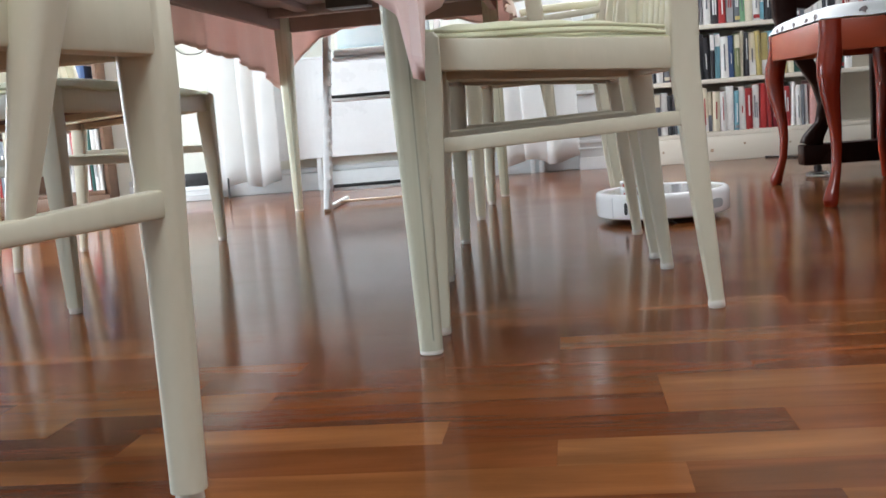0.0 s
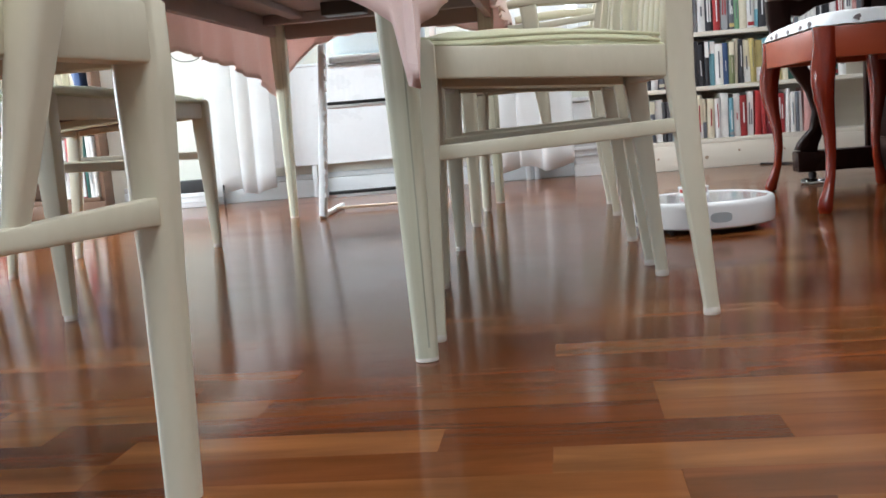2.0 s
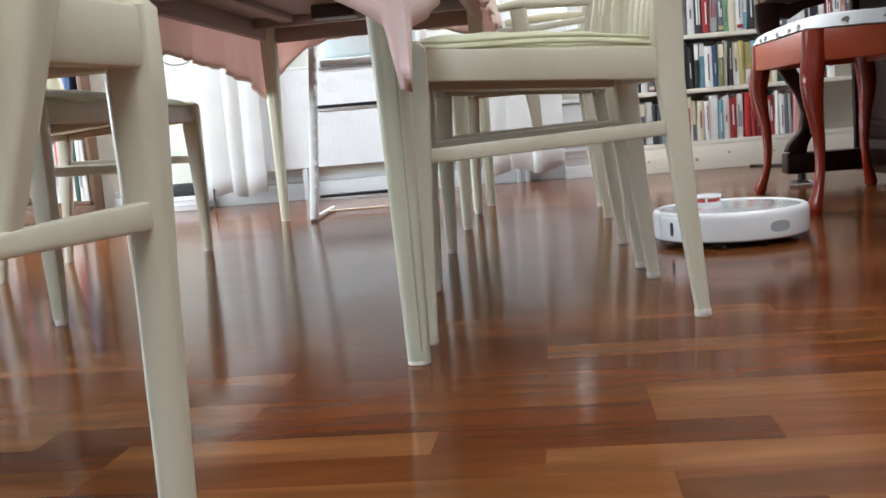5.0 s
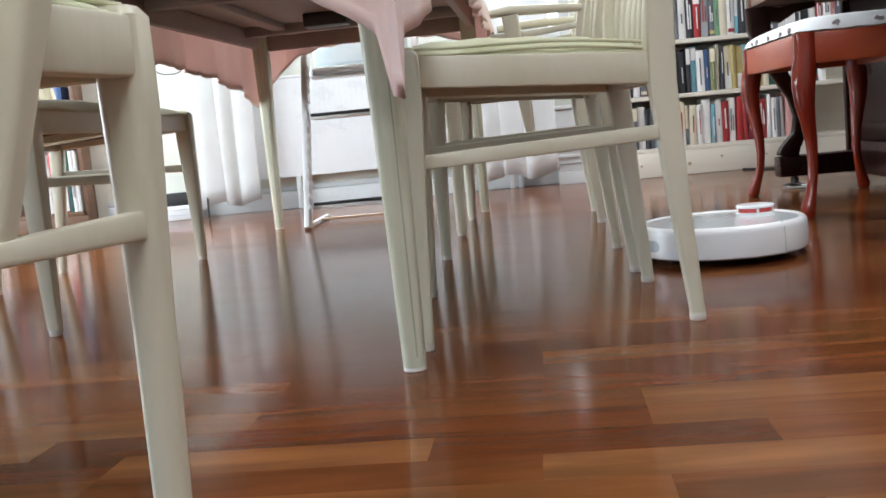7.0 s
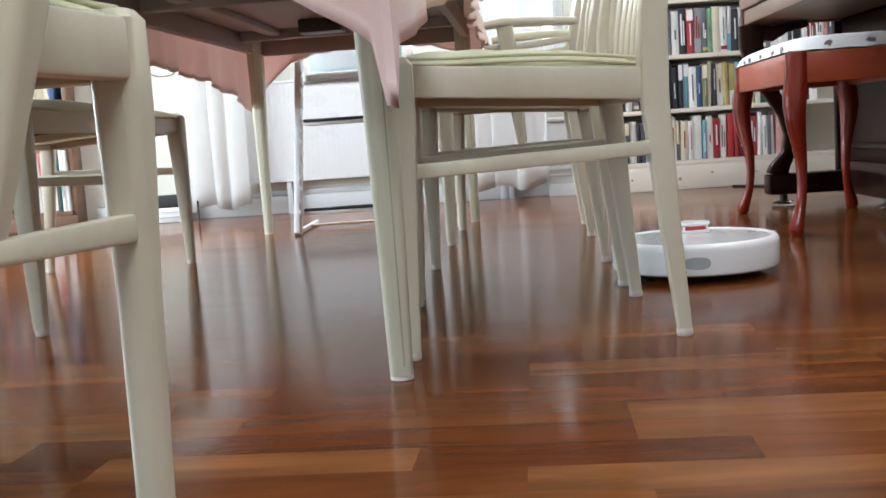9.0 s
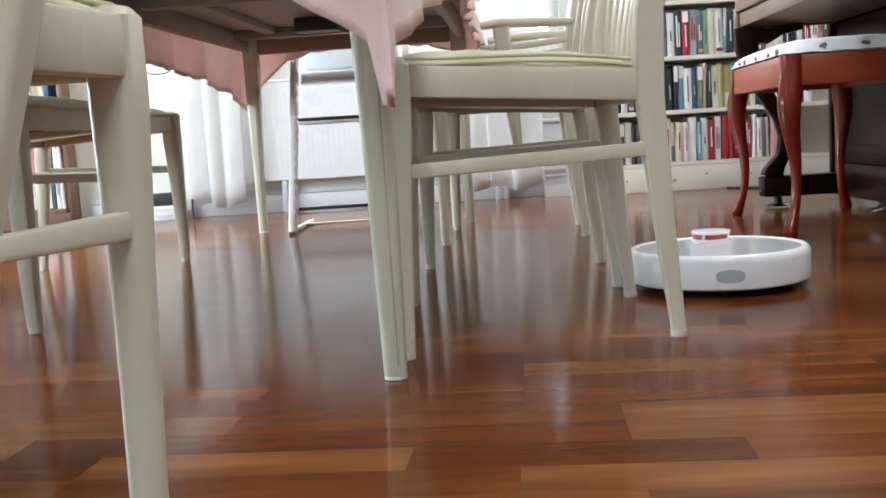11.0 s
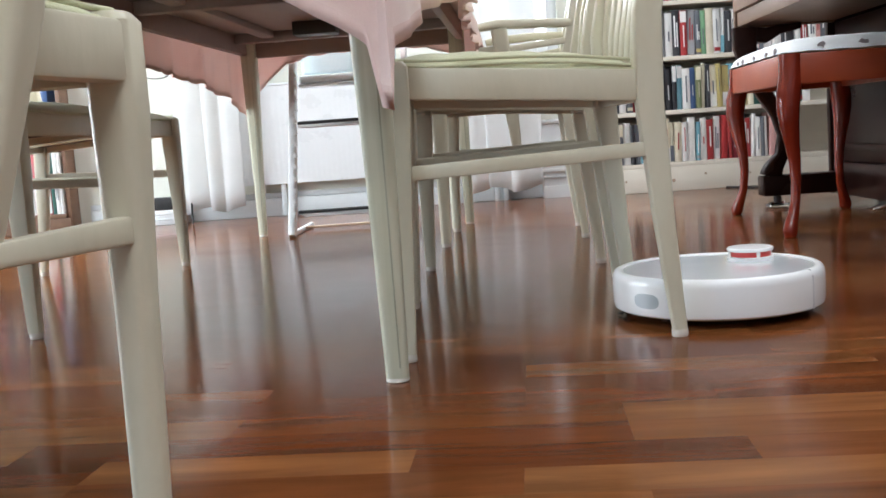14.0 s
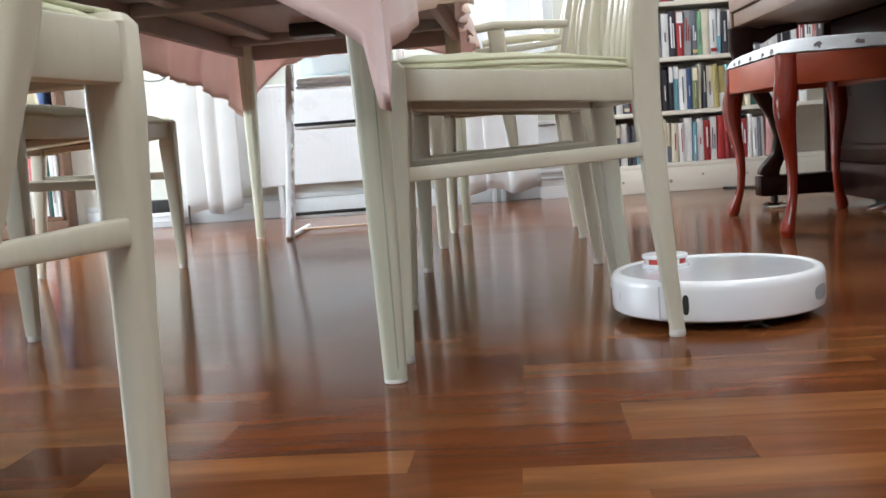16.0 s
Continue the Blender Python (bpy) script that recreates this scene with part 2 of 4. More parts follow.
def part(name, bm, material, parent=None, label=""):
    me = mesh_of(bm, material)
    me.name = name
    ob = new(name, me)
    if parent is not None:
        ob.parent = parent
    if label:
        ob["label"] = label
    return ob


def empty(name, m=None):
    ob = new(name)
    ob.empty_display_size = 0.1
    if m is not None:
        ob.matrix_basis = m
    return ob


def box(bm, x0, x1, y0, y1, z0, z1, bevel=0.0, seg=2):
    made = bmesh.ops.create_cube(bm, size=1, matrix=Matrix.LocRotScale(((x0 + x1) / 2, (y0 + y1) / 2, (z0 + z1) / 2), None, (x1 - x0, y1 - y0, z1 - z0)))
    if bevel:
        edges = {e for v in made["verts"] for e in v.link_edges}
        bmesh.ops.bevel(bm, geom=list(edges), offset=bevel, segments=seg, profile=0.5, affect="EDGES")


def solid(*args, **kw):
    bm = bmesh.new()
    box(bm, *args, **kw)
    return bm


def ring(centre, side, up, w, h, r, k=3):
    """A rounded rectangle of points round a centre."""
    out = []
    a, b = w / 2 - r, h / 2 - r
    for sx, sy, start in ((1, 1, 0), (-1, 1, 90), (-1, -1, 180), (1, -1, 270)):
        for j in range(k):
            ang = radians(start + 90 * j / (k - 1))
            out.append(centre + side * (sx * a + r * math.cos(ang)) + up * (sy * b + r * math.sin(ang)))
    return out


def loft(bm, rings, cap=True, closed=True):
    rows = [[bm.verts.new(p) for p in pts] for pts in rings]
    n = len(rows[0])
    for lo, hi in zip(rows, rows[1:]):
        for j in range(n if closed else n - 1):
            bm.faces.new((lo[j], lo[(j + 1) % n], hi[(j + 1) % n], hi[j]))
    if cap and closed:
        bm.faces.new(rows[0][::-1])
        bm.faces.new(rows[-1])


def bar(bm, points, sizes, side=(1, 0, 0), r=0.004, k=3):
    """A bar through points with (width along side, depth) at each."""
    pts = [Vector(p) for p in points]
    rings = []
    for i, p in enumerate(pts):
        d = (pts[min(i + 1, len(pts) - 1)] - pts[max(i - 1, 0)]).normalized()
        s = Vector(side)
        s = (s - d * s.dot(d)).normalized()
        u = d.cross(s)
        w, h = sizes[min(i, len(sizes) - 1)]
        rings.append(ring(p, s, u, w, h, min(r, w * 0.49, h * 0.49), k))
    loft(bm, rings)


def lathe(bm, profile, n=48, cap=True):
    rings = [[Vector((r * math.cos(2 * math.pi * j / n), r * math.sin(2 * math.pi * j / n), z)) for j in range(n)] for r, z in profile]
    loft(bm, rings, cap)


def tube(name, pts, radius, material, parent=None, label=""):
    cu = bpy.data.curves.new(name, "CURVE")
    cu.dimensions, cu.bevel_depth, cu.bevel_resolution, cu.resolution_u = "3D", radius, 2, 6
    sp = cu.splines.new("BEZIER")
    sp.bezier_points.add(len(pts) - 1)
    for bp, p in zip(sp.bezier_points, pts):
        bp.co = p
        bp.handle_left_type = bp.handle_right_type = "AUTO"
    cu.materials.append(material)
    ob = new(name, cu)
    if parent is not None:
        ob.parent = parent
    if label:
        ob["label"] = label
    return ob


# ---- the room ----
BACK, LEFT, RIGHT, FRONT, HIGH = 4.8, -3.2, 2.05, -2.8, 2.5


def wall(name, axis, at, thick, a0, a1, holes=(), label="", paint=None):
    bm = bmesh.new()

    def slab(p0, p1, z0, z1):
        if axis == "y":
            box(bm, p0, p1, min(at, at + thick), max(at, at + thick), z0, z1)
        else:
            box(bm, min(at, at + thick), max(at, at + thick), p0, p1, z0, z1)
    last = a0
    for h0, h1, z0, z1 in sorted(holes):
        slab(last, h0, 0, HIGH), slab(h0, h1, 0, z0), slab(h0, h1, z1, HIGH)
        last = h1
    slab(last, a1, 0, HIGH)
    return tagged(part(name, bm, paint or M_WALL), label or "cream painted plaster wall", "wall", kind="structure")


wall("wall_back", "y", BACK, 0.2, LEFT - 0.2, RIGHT + 0.2, (WIN_BACK, WIN_BACK_2), "cream painted plaster wall with bright windows")
wall("wall_left", "x", LEFT, -0.2, FRONT, BACK, (WIN_LEFT_FAR, WIN_LEFT_NEAR))
# right and front walls are unseen; their grey lowers the room's fill light
wall("wall_right", "x", RIGHT, 0.2, FRONT, BACK, label="unseen wall, kept grey to hold back bounced light", paint=M_WALL_UNSEEN)
wall("wall_front", "y", FRONT, -0.2, LEFT - 0.2, RIGHT + 0.2, label="unseen wall, kept grey to hold back bounced light", paint=M_WALL_UNSEEN)
# ceiling out of view, cut open where the overhead fill light comes in
bm = bmesh.new()
edge = LEFT - 0.2
for h0, h1, k0, k1 in ADDED_ROOF_OPENINGS:
    for x0, x1, y0, y1 in ((edge, h0, FRONT - 0.2, BACK + 0.2), (h0, h1, FRONT - 0.2, k0), (h0, h1, k1, BACK + 0.2)):
        box(bm, x0, x1, y0, y1, HIGH, HIGH + 0.15)
    edge = h1
box(bm, edge, RIGHT + 0.2, FRONT - 0.2, BACK + 0.2, HIGH, HIGH + 0.15)
tagged(part("ceiling", bm, M_CEIL), "white painted ceiling with two unseen openings added for light", "ceiling", kind="structure")


def window(name, axis, at, hole):
    h0, h1, z0, z1 = hole
    w = tagged(empty(name), "bright window with white painted frame", "window", kind="structure")

    def piece(nm, p0, p1, q0, q1, d0, d1, mt):
        if axis == "y":
            return part(nm, solid(p0, p1, at + d0, at + d1, q0, q1, bevel=0.004), mt, w)
        return part(nm, solid(at + d0, at + d1, p0, p1, q0, q1, bevel=0.004), mt, w)
    s = 1 if at > 0 else -1
    d = sorted((s * 0.03, s * 0.09))
    for nm, p0, p1, q0, q1 in (("window_frame", h0, h0 + 0.05, z0, z1), ("window_frame", h1 - 0.05, h1, z0, z1), ("window_frame", h0 + 0.05, h1 - 0.05, z1 - 0.05, z1),
                               ("window_frame", h0 + 0.05, h1 - 0.05, z0, z0 + 0.05), ("window_mullion", (h0 + h1) / 2 - 0.03, (h0 + h1) / 2 + 0.03, z0 + 0.05, z1 - 0.05)):
        piece(nm, p0, p1, q0, q1, d[0], d[1], M_WHITE)
    d = sorted((-s * 0.07, s * 0.03))
    piece("window_sill", h0 - 0.05, h1 + 0.05, z0 - 0.028, z0 - 0.002, d[0], d[1] - 0.001 if s < 0 else d[1], M_WHITE)


window("window_1", "y", BACK, WIN_BACK)
window("window_2", "y", BACK, WIN_BACK_2)
window("window_3", "x", LEFT, WIN_LEFT_FAR)
window("window_4", "x", LEFT, WIN_LEFT_NEAR)
# frames round the added, unseen roof openings
for name, (h0, h1, k0, k1) in zip(("window_5", "window_6"), ADDED_ROOF_OPENINGS):
    roof = tagged(empty(name), "unseen roof opening added for light, with white painted frame", "window", kind="structure")
    for x0, x1, y0, y1 in ((h0, h0 + 0.05, k0, k1), (h1 - 0.05, h1, k0, k1), (h0 + 0.05, h1 - 0.05, k0, k0 + 0.05), (h0 + 0.05, h1 - 0.05, k1 - 0.05, k1)):
        part("window_frame", solid(x0, x1, y0, y1, HIGH + 0.04, HIGH + 0.1, bevel=0.004), M_WHITE, roof)

M_HAZE = bpy.data.materials.new("white_overcast_sky")
M_HAZE.use_nodes = True
M_HAZE.node_tree.nodes["Principled BSDF"].inputs["Base Color"].default_value = (0.8, 0.8, 0.8, 1)
M_HAZE.node_tree.nodes["Principled BSDF"].inputs["Emission Color"].default_value = (0.95, 0.98, 1.0, 1)
M_HAZE.node_tree.nodes["Principled BSDF"].inputs["Emission Strength"].default_value = 2.5
tagged(part("backdrop", solid(-4.5, 5.5, 6.6, 6.7, -1.0, 6.0), M_HAZE), "plain white overcast sky beyond the windows", "sky", kind="structure")

# skirting along the back wall: a lower and a set-back upper board
bm = bmesh.new()
box(bm, -1.62, 0.80, BACK - 0.022, BACK - 0.001, 0.0, 0.082, bevel=0.004)
box(bm, -1.62, 0.80, BACK - 0.012, BACK - 0.001, 0.083, 0.108, bevel=0.003)
tagged(part("baseboard", bm, M_GREYTRIM), "pale grey painted skirting board along the wall", "baseboard", kind="structure")
bm = bmesh.new()
box(bm, RIGHT - 0.02, RIGHT - 0.001, FRONT, BACK - 0.03, 0.0, 0.1, bevel=0.004)
tagged(part("baseboard", bm, M_GREYTRIM), "pale grey painted skirting board", "baseboard", kind="structure")


# ---- radiator, curtains and small things at the back wall ----
def radiator():
    r = tagged(empty("radiator"), "white panel radiator under the window on short feet", "radiator")
    x0, x1, z0, z1, y = -0.93, 0.40, 0.150, 0.60, BACK - 0.075
    bm = bmesh.new()
    n = 54
    top, bot = [], []
    for i in range(n * 4 + 1):
        f = i / (n * 4)
        x = x0 + (x1 - x0) * f
        dy = 0.0005 * (0.5 + 0.5 * math.cos(2 * math.pi * f * n)) ** 2
        top.append(Vector((x, y - dy, z1)))
        bot.append(Vector((x, y - dy, z0)))
    loft(bm, [bot, top], cap=False, closed=False)
    box(bm, x0, x1, y, y + 0.045, z0, z1, bevel=0.006)
    part("panel", bm, M_WHITE, r)
    part("top_grille", solid(x0, x1, y - 0.006, y + 0.05, z1, z1 + 0.012, bevel=0.004), M_WHITE, r)
    for x in (-0.7, 0.29, 0.33):
        part("foot", solid(x - 0.012, x + 0.012, y + 0.005, y + 0.03, 0, z0, bevel=0.003), M_GREYTRIM, r)


radiator()


def curtain(x0, x1, z0, z1, y, folds, depth, seed, label):
    rnd = random.Random(seed)
    ph = [rnd.uniform(0, 6.28) for _ in range(4)]
    n, rows = 110, 26
    bm = bmesh.new()
    grid = []
    for j in range(rows + 1):
        g = j / rows
        row = []
        for i in range(n + 1):
            f = i / n
            a = 2 * math.pi * folds * f + ph[0] + 1.4 * math.sin(4.3 * f + ph[1]) + 0.5 * math.sin(17 * f + ph[2])
            amp = depth * (0.75 + 0.35 * math.sin(9 * f + ph[2])) * (0.7 + 0.3 * (1 - g))
            x = x0 + (x1 - x0) * f + 0.012 * math.sin(a + 0.8) + 0.02 * (f - 0.5) * (1 - g) + 0.006 * math.sin(7 * g + 6 * f)
            zz = z0 + (z1 - z0) * g + (1 - g) * 0.014 * math.sin(3.1 * math.pi * f + ph[3])
            row.append(bm.verts.new((x, y + amp * math.sin(a + 0.25 * math.sin(4 * g + ph[1])), zz)))
        grid.append(row)
    for lo, hi in zip(grid, grid[1:]):
        for i in range(n):
            bm.faces.new((lo[i], lo[i + 1], hi[i + 1], hi[i]))
    c = part("curtain", bm, M_CURTAIN)
    md = c.modifiers.new("thick", "SOLIDIFY")
    md.thickness = 0.0015
    return tagged(c, label, "curtain", "window curtains")


curtain(-1.165, -0.885, 0.055, 2.2, BACK - 0.16, 2.6, 0.010, 3, "white cotton curtain gathered in soft folds beside the window")
curtain(0.15, 0.485, 0.058, 2.2, BACK - 0.19, 3.4, 0.010, 8, "white cotton curtain hanging before the radiator")
rail = tagged(part("curtain_rail", solid(-1.35, 0.8, BACK - 0.2, BACK - 0.15, 2.2, 2.225, bevel=0.006), M_WHITE), "white curtain rail fixed above the window", "curtain rail")
for x in (-1.3, 0.75):
    part("bracket", solid(x - 0.012, x + 0.012, BACK - 0.15, BACK - 0.001, 2.203, 2.22), M_WHITE, rail)

# low white moulded box between curtain and bookcase
bx = tagged(empty("wall_box"), "white box with horizontal mouldings beside the curtain", "box")
part("body", solid(0.505, 0.795, BACK - 0.10, BACK - 0.024, 0.0, 0.34, bevel=0.004), M_WHITE, bx)
part("top", solid(0.495, 0.80, BACK - 0.115, BACK - 0.024, 0.3405, 0.36, bevel=0.006), M_WHITE, bx)
for name, z0, z1, out, paint in (("foot_moulding", 0.0, 0.055, 0.012, M_WHITE), ("moulding", 0.09, 0.10, 0.006, M_GREYTRIM), ("moulding", 0.118, 0.135, 0.009, M_WHITE), ("moulding", 0.15, 0.158, 0.006, M_GREYTRIM), ("upper_moulding", 0.20, 0.215, 0.007, M_PINE)):
    part(name, solid(0.5, 0.80, BACK - 0.1 - out, BACK - 0.1005, z0, z1, bevel=0.002), paint, bx)

# white vent unit with a black top band
vt = tagged(empty("floor_vent_unit"), "white slotted floor heater with a black top band", "heater")
part("body", solid(-1.37, -1.195, BACK - 0.12, BACK - 0.024, 0.0, 0.068, bevel=0.004), M_WHITE, vt)
part("black_band", solid(-1.372, -1.193, BACK - 0.115, BACK - 0.024, 0.0685, 0.125, bevel=0.004), M_BLACK, vt, "matt black band")
for z in (0.022, 0.046):
    part("slot", solid(-1.352, -1.215, BACK - 0.1225, BACK - 0.1185, z, z + 0.009, bevel=0.001), M_GREYTRIM, vt)

tagged(tube("wall_cable", [(-1.34, BACK - 0.006, 0.735), (-1.31, BACK - 0.02, 0.69), (-1.25, BACK - 0.025, 0.672), (-1.19, BACK - 0.02, 0.69), (-1.175, BACK - 0.012, 0.74), (-1.22, BACK - 0.006, 0.80)], 0.0022, M_BLACK), "thin dark cable looped on the wall", "cable")
tagged(tube("floor_cable", [(1.30, 4.54, 0.004), (1.36, 4.46, 0.004), (1.42, 4.36, 0.004), (1.47, 4.30, 0.004), (1.6, 4.35, 0.004)], 0.004, M_BLACK), "black cable lying on the wooden floor", "cable")
cord = tagged(tube("pull_rope", [(-1.11, BACK - 0.16, 0.095), (-1.105, BACK - 0.19, 0.05), (-1.10, BACK - 0.21, 0.005)], 0.0045, M_BLACK), "dark pull cord hanging below the curtain", "cord")
tagged(tube("wall_cable", [(-1.22, BACK - 0.03, 0.30), (-1.235, BACK - 0.05, 0.24), (-1.20, BACK - 0.04, 0.19), (-1.225, BACK - 0.05, 0.14), (-1.18, BACK - 0.06, 0.09), (-1.12, BACK - 0.08, 0.075)], 0.002, M_GREYTRIM), "thin pale cable hanging down the wall", "cable")


# ---- dining chairs ----
def dining_chair(arms=False, post=0.0, rake=0.0):
    """Front is +y, origin on the floor."""
    c = empty("dining_armchair" if arms else "dining_chair")
    fx, rx, fy, ry = (0.236 if arms else 0.222), 0.183, 0.195, -0.2
    zb, rh = (0.376, 0.050) if arms else (0.369, 0.045)
    drop = 0.0 if arms else 0.022
    ztop = zb + rh
    for s in (-1, 1):
        bm = bmesh.new()
        foot = 0.226 + rake * 0.55
        top = (0.040, 0.046) if arms else (0.042, 0.043)
        lx = fx + 0.002 if arms else fx - 0.002
        bar(bm, [(s * foot, fy + 0.004 - rake, 0.011), (s * (foot + lx) / 2, fy + 0.001 - rake * 0.4, 0.2), (s * lx, fy - 0.002, zb - 0.02), (s * lx, fy - 0.002, ztop), (s * lx, fy - 0.002, ztop + 0.008)],
            [(0.029, 0.029) if arms else (0.0235, 0.0235), (0.032, 0.035) if arms else (0.034, 0.034), top, top, (top[0] - 0.012, top[1] - 0.012)], r=0.011 if arms else 0.005, k=5 if arms else 3)
        part("front_leg", bm, M_SAGE, c)
        bm = bmesh.new()
        bar(bm, [(s * rx, ry, 0.011), (s * rx, ry + 0.016, 0.17), (s * rx, ry + 0.03, zb - drop), (s * rx, ry + 0.028, 0.47), (s * (rx + 0.004), ry - 0.005, 0.66), (s * (rx + 0.006), ry - 0.05, 0.84)],
            [(0.021, 0.021), (0.026, 0.0295), (0.029, 0.040), (0.03, 0.04), (0.026, 0.034), (0.022, 0.026)], r=0.006)
        part("rear_leg", bm, M_SAGE, c)
        for x, y in ((s * foot, fy + 0.004 - rake), (s * rx, ry)):
            bm = bmesh.new()
            lathe(bm, [(0.0112, 0), (0.0122, 0.002), (0.0122, 0.009), (0.0115, 0.0115)], 14)
            bmesh.ops.translate(bm, verts=bm.verts, vec=(x, y, 0))
            part("glide", bm, M_GLIDE, c, "white plastic glide")
        # side rail, slightly set in
        bm = bmesh.new()
        i = 0.006 if not arms else -0.008
        bar(bm, [(s * (fx - i), fy - 0.02, zb + rh / 2), (s * (rx - i * 0.5), ry + 0.05, zb + rh / 2 - drop)], [(0.022, rh)], r=0.004)
        part("side_rail", bm, M_SAGE, c)
        bm = bmesh.new()
        zs = 0.257 if arms else 0.266
        bar(bm, [(s * (fx + 0.006 if arms else fx + 0.001), fy - 0.012, zs), (s * (rx + 0.001), ry + 0.028, zs + (-0.001 if arms else 0.012))], [(0.016, 0.024), (0.014, 0.011)] if arms else [(0.016, 0.021)], r=0.003)
        part("stretcher", bm, M_SAGE, c)
        if arms:
            bm = bmesh.new()
            bar(bm, [(s * (fx - 0.025 + post * 0.1), 0.015 + post, zs - 0.004), (s * (fx + 0.006), 0.030 + post, 0.42), (s * (fx + 0.014), 0.046 + post, 0.60)], [(0.012, 0.022), (0.030, 0.040), (0.034, 0.046)], side=(1, 0, 0), r=0.009, k=4)
            part("arm_post", bm, M_SAGE, c)
            bm = bmesh.new()
            bar(bm, [(s * (fx + 0.008), 0.10 + post, 0.607), (s * (fx + 0.012), 0.02, 0.612), (s * (rx + 0.016), -0.10, 0.612), (s * (rx + 0.006), ry + 0.012, 0.608)], [(0.044, 0.02), (0.05, 0.024), (0.04, 0.024), (0.03, 0.022)], r=0.008)
            part("armrest", bm, M_SAGE, c)
            bm = bmesh.new()
            bar(bm, [(s * (fx + 0.004), 0.07, 0.545), (s * (fx - 0.005), -0.03, 0.546), (s * (rx + 0.004), ry + 0.015, 0.562)], [(0.012, 0.018)], r=0.003)
            part("arm_slat", bm, M_SAGE, c)
    bm = bmesh.new()
    box(bm, -fx + 0.018, fx - 0.018, fy - 0.012, fy + 0.009, zb, ztop, bevel=0.004)
    part("front_rail", bm, M_SAGE, c)
    bm = bmesh.new()
    box(bm, -rx + 0.012, rx - 0.012, ry + 0.022, ry + 0.044, zb - drop, ztop - drop, bevel=0.004)
    part("rear_rail", bm, M_SAGE, c)
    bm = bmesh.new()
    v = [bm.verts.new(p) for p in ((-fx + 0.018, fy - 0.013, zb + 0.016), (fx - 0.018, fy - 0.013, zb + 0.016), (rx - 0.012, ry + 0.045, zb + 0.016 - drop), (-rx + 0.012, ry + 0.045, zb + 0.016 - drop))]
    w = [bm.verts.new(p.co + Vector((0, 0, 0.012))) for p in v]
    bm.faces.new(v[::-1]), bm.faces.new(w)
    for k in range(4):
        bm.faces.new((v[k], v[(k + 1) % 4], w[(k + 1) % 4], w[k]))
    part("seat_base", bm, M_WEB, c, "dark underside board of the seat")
    # domed pad over the rails
    bm = bmesh.new()
    n = 20
    rows = []
    for j in range(n + 1):
        g = j / n
        row = []
        for i in range(n + 1):
            f = i / n
            half = (rx + (fx - rx) * g) + 0.004
            x = (2 * f - 1) * half
            y = ry + 0.05 + (fy + 0.012 - ry - 0.05) * g
            e = (1 - abs(2 * f - 1) ** 5) * (1 - abs(2 * g - 1) ** 5)
            z = ztop - drop * (1 - g) + 0.001 + 0.026 * e ** 0.55 + 0.008 * (1 - (2 * f - 1) ** 2) * (1 - (2 * g - 1) ** 2)
            z += 0.0022 * math.sin(9 * f + 13 * g) * (1 - e) + 0.0012 * math.sin(31 * g + 3 * f)
            row.append(bm.verts.new((x, y, z)))
        rows.append(row)
    for lo, hi in zip(rows, rows[1:]):
        for i in range(n):
            bm.faces.new((lo[i], lo[i + 1], hi[i + 1], hi[i]))
    edge = [v for v in rows[0]] + [r[-1] for r in rows[1:]] + rows[-1][-2::-1] + [r[0] for r in rows[-2:0:-1]]
    low = [bm.verts.new(v.co + Vector((0, 0, -0.004))) for v in edge]
    for k in range(len(edge)):
        bm.faces.new((edge[k], edge[(k + 1) % len(edge)], low[(k + 1) % len(edge)], low[k]))
    bm.faces.new(low)
    pad = part("seat_pad", bm, M_PAD, c, "pale green fabric seat pad")
    for dz, off in ((0.006, 0.0055), (0.0145, 0.002)):
        pts = []
        for f in [k / 10 for k in range(11)]:
            y = ry + 0.055 + (fy + 0.005 - ry - 0.055) * f
            pts.append((-(rx + (fx - rx) * f) - off + 0.001, y, ztop - drop * (1 - f) + dz + 0.004 * math.sin(5 * f)))
        tube("piping", pts, 0.0026, M_PAD, pad)
        tube("piping", [(-p[0], p[1], p[2]) for p in pts], 0.0026, M_PAD, pad)
    # back: top rail and upright slats from the rear rail
    bm = bmesh.new()
    bar(bm, [(-rx - 0.004, ry - 0.045, 0.815), (-0.09, ry - 0.062, 0.82), (0, ry - 0.068, 0.822), (0.09, ry - 0.062, 0.82), (rx + 0.004, ry - 0.045, 0.815)], [(0.02, 0.055)], side=(0, 1, 0), r=0.006)
    part("top_rail", bm, M_SAGE, c)
    for k in range(7):
        x = (k - 3) * 0.0475
        bow = 0.016 * (1 - (x / rx) ** 2)
        zr = ztop - drop - 0.01
        bm = bmesh.new()
        bar(bm, [(x, ry + 0.032, zr), (x, ry + 0.03 - bow * 0.4, 0.46), (x, ry + 0.022 - bow, 0.56), (x, ry - 0.012 - bow, 0.69), (x, ry - 0.044 - bow, 0.80)], [(0.034, 0.012)], r=0.004)
        part("back_slat", bm, M_SAGE, c)
    return c


def stand(front, rear, side, arms=False):
    """The pose that brings the chair's two feet on one side to the given places."""
    lf, lr = Vector((side * 0.226, 0.199)), Vector((side * 0.183, -0.2))
    f, r = Vector(front), Vector(rear)
    a = math.atan2((r - f).y, (r - f).x) - math.atan2((lr - lf).y, (lr - lf).x)
    mid, lm = (f + r) / 2, (lf + lr) / 2
    lm = Vector((lm.x * math.cos(a) - lm.y * math.sin(a), lm.x * math.sin(a) + lm.y * math.cos(a)))
    return pose(mid.x - lm.x, mid.y - lm.y, 0, 0, 0, math.degrees(a))


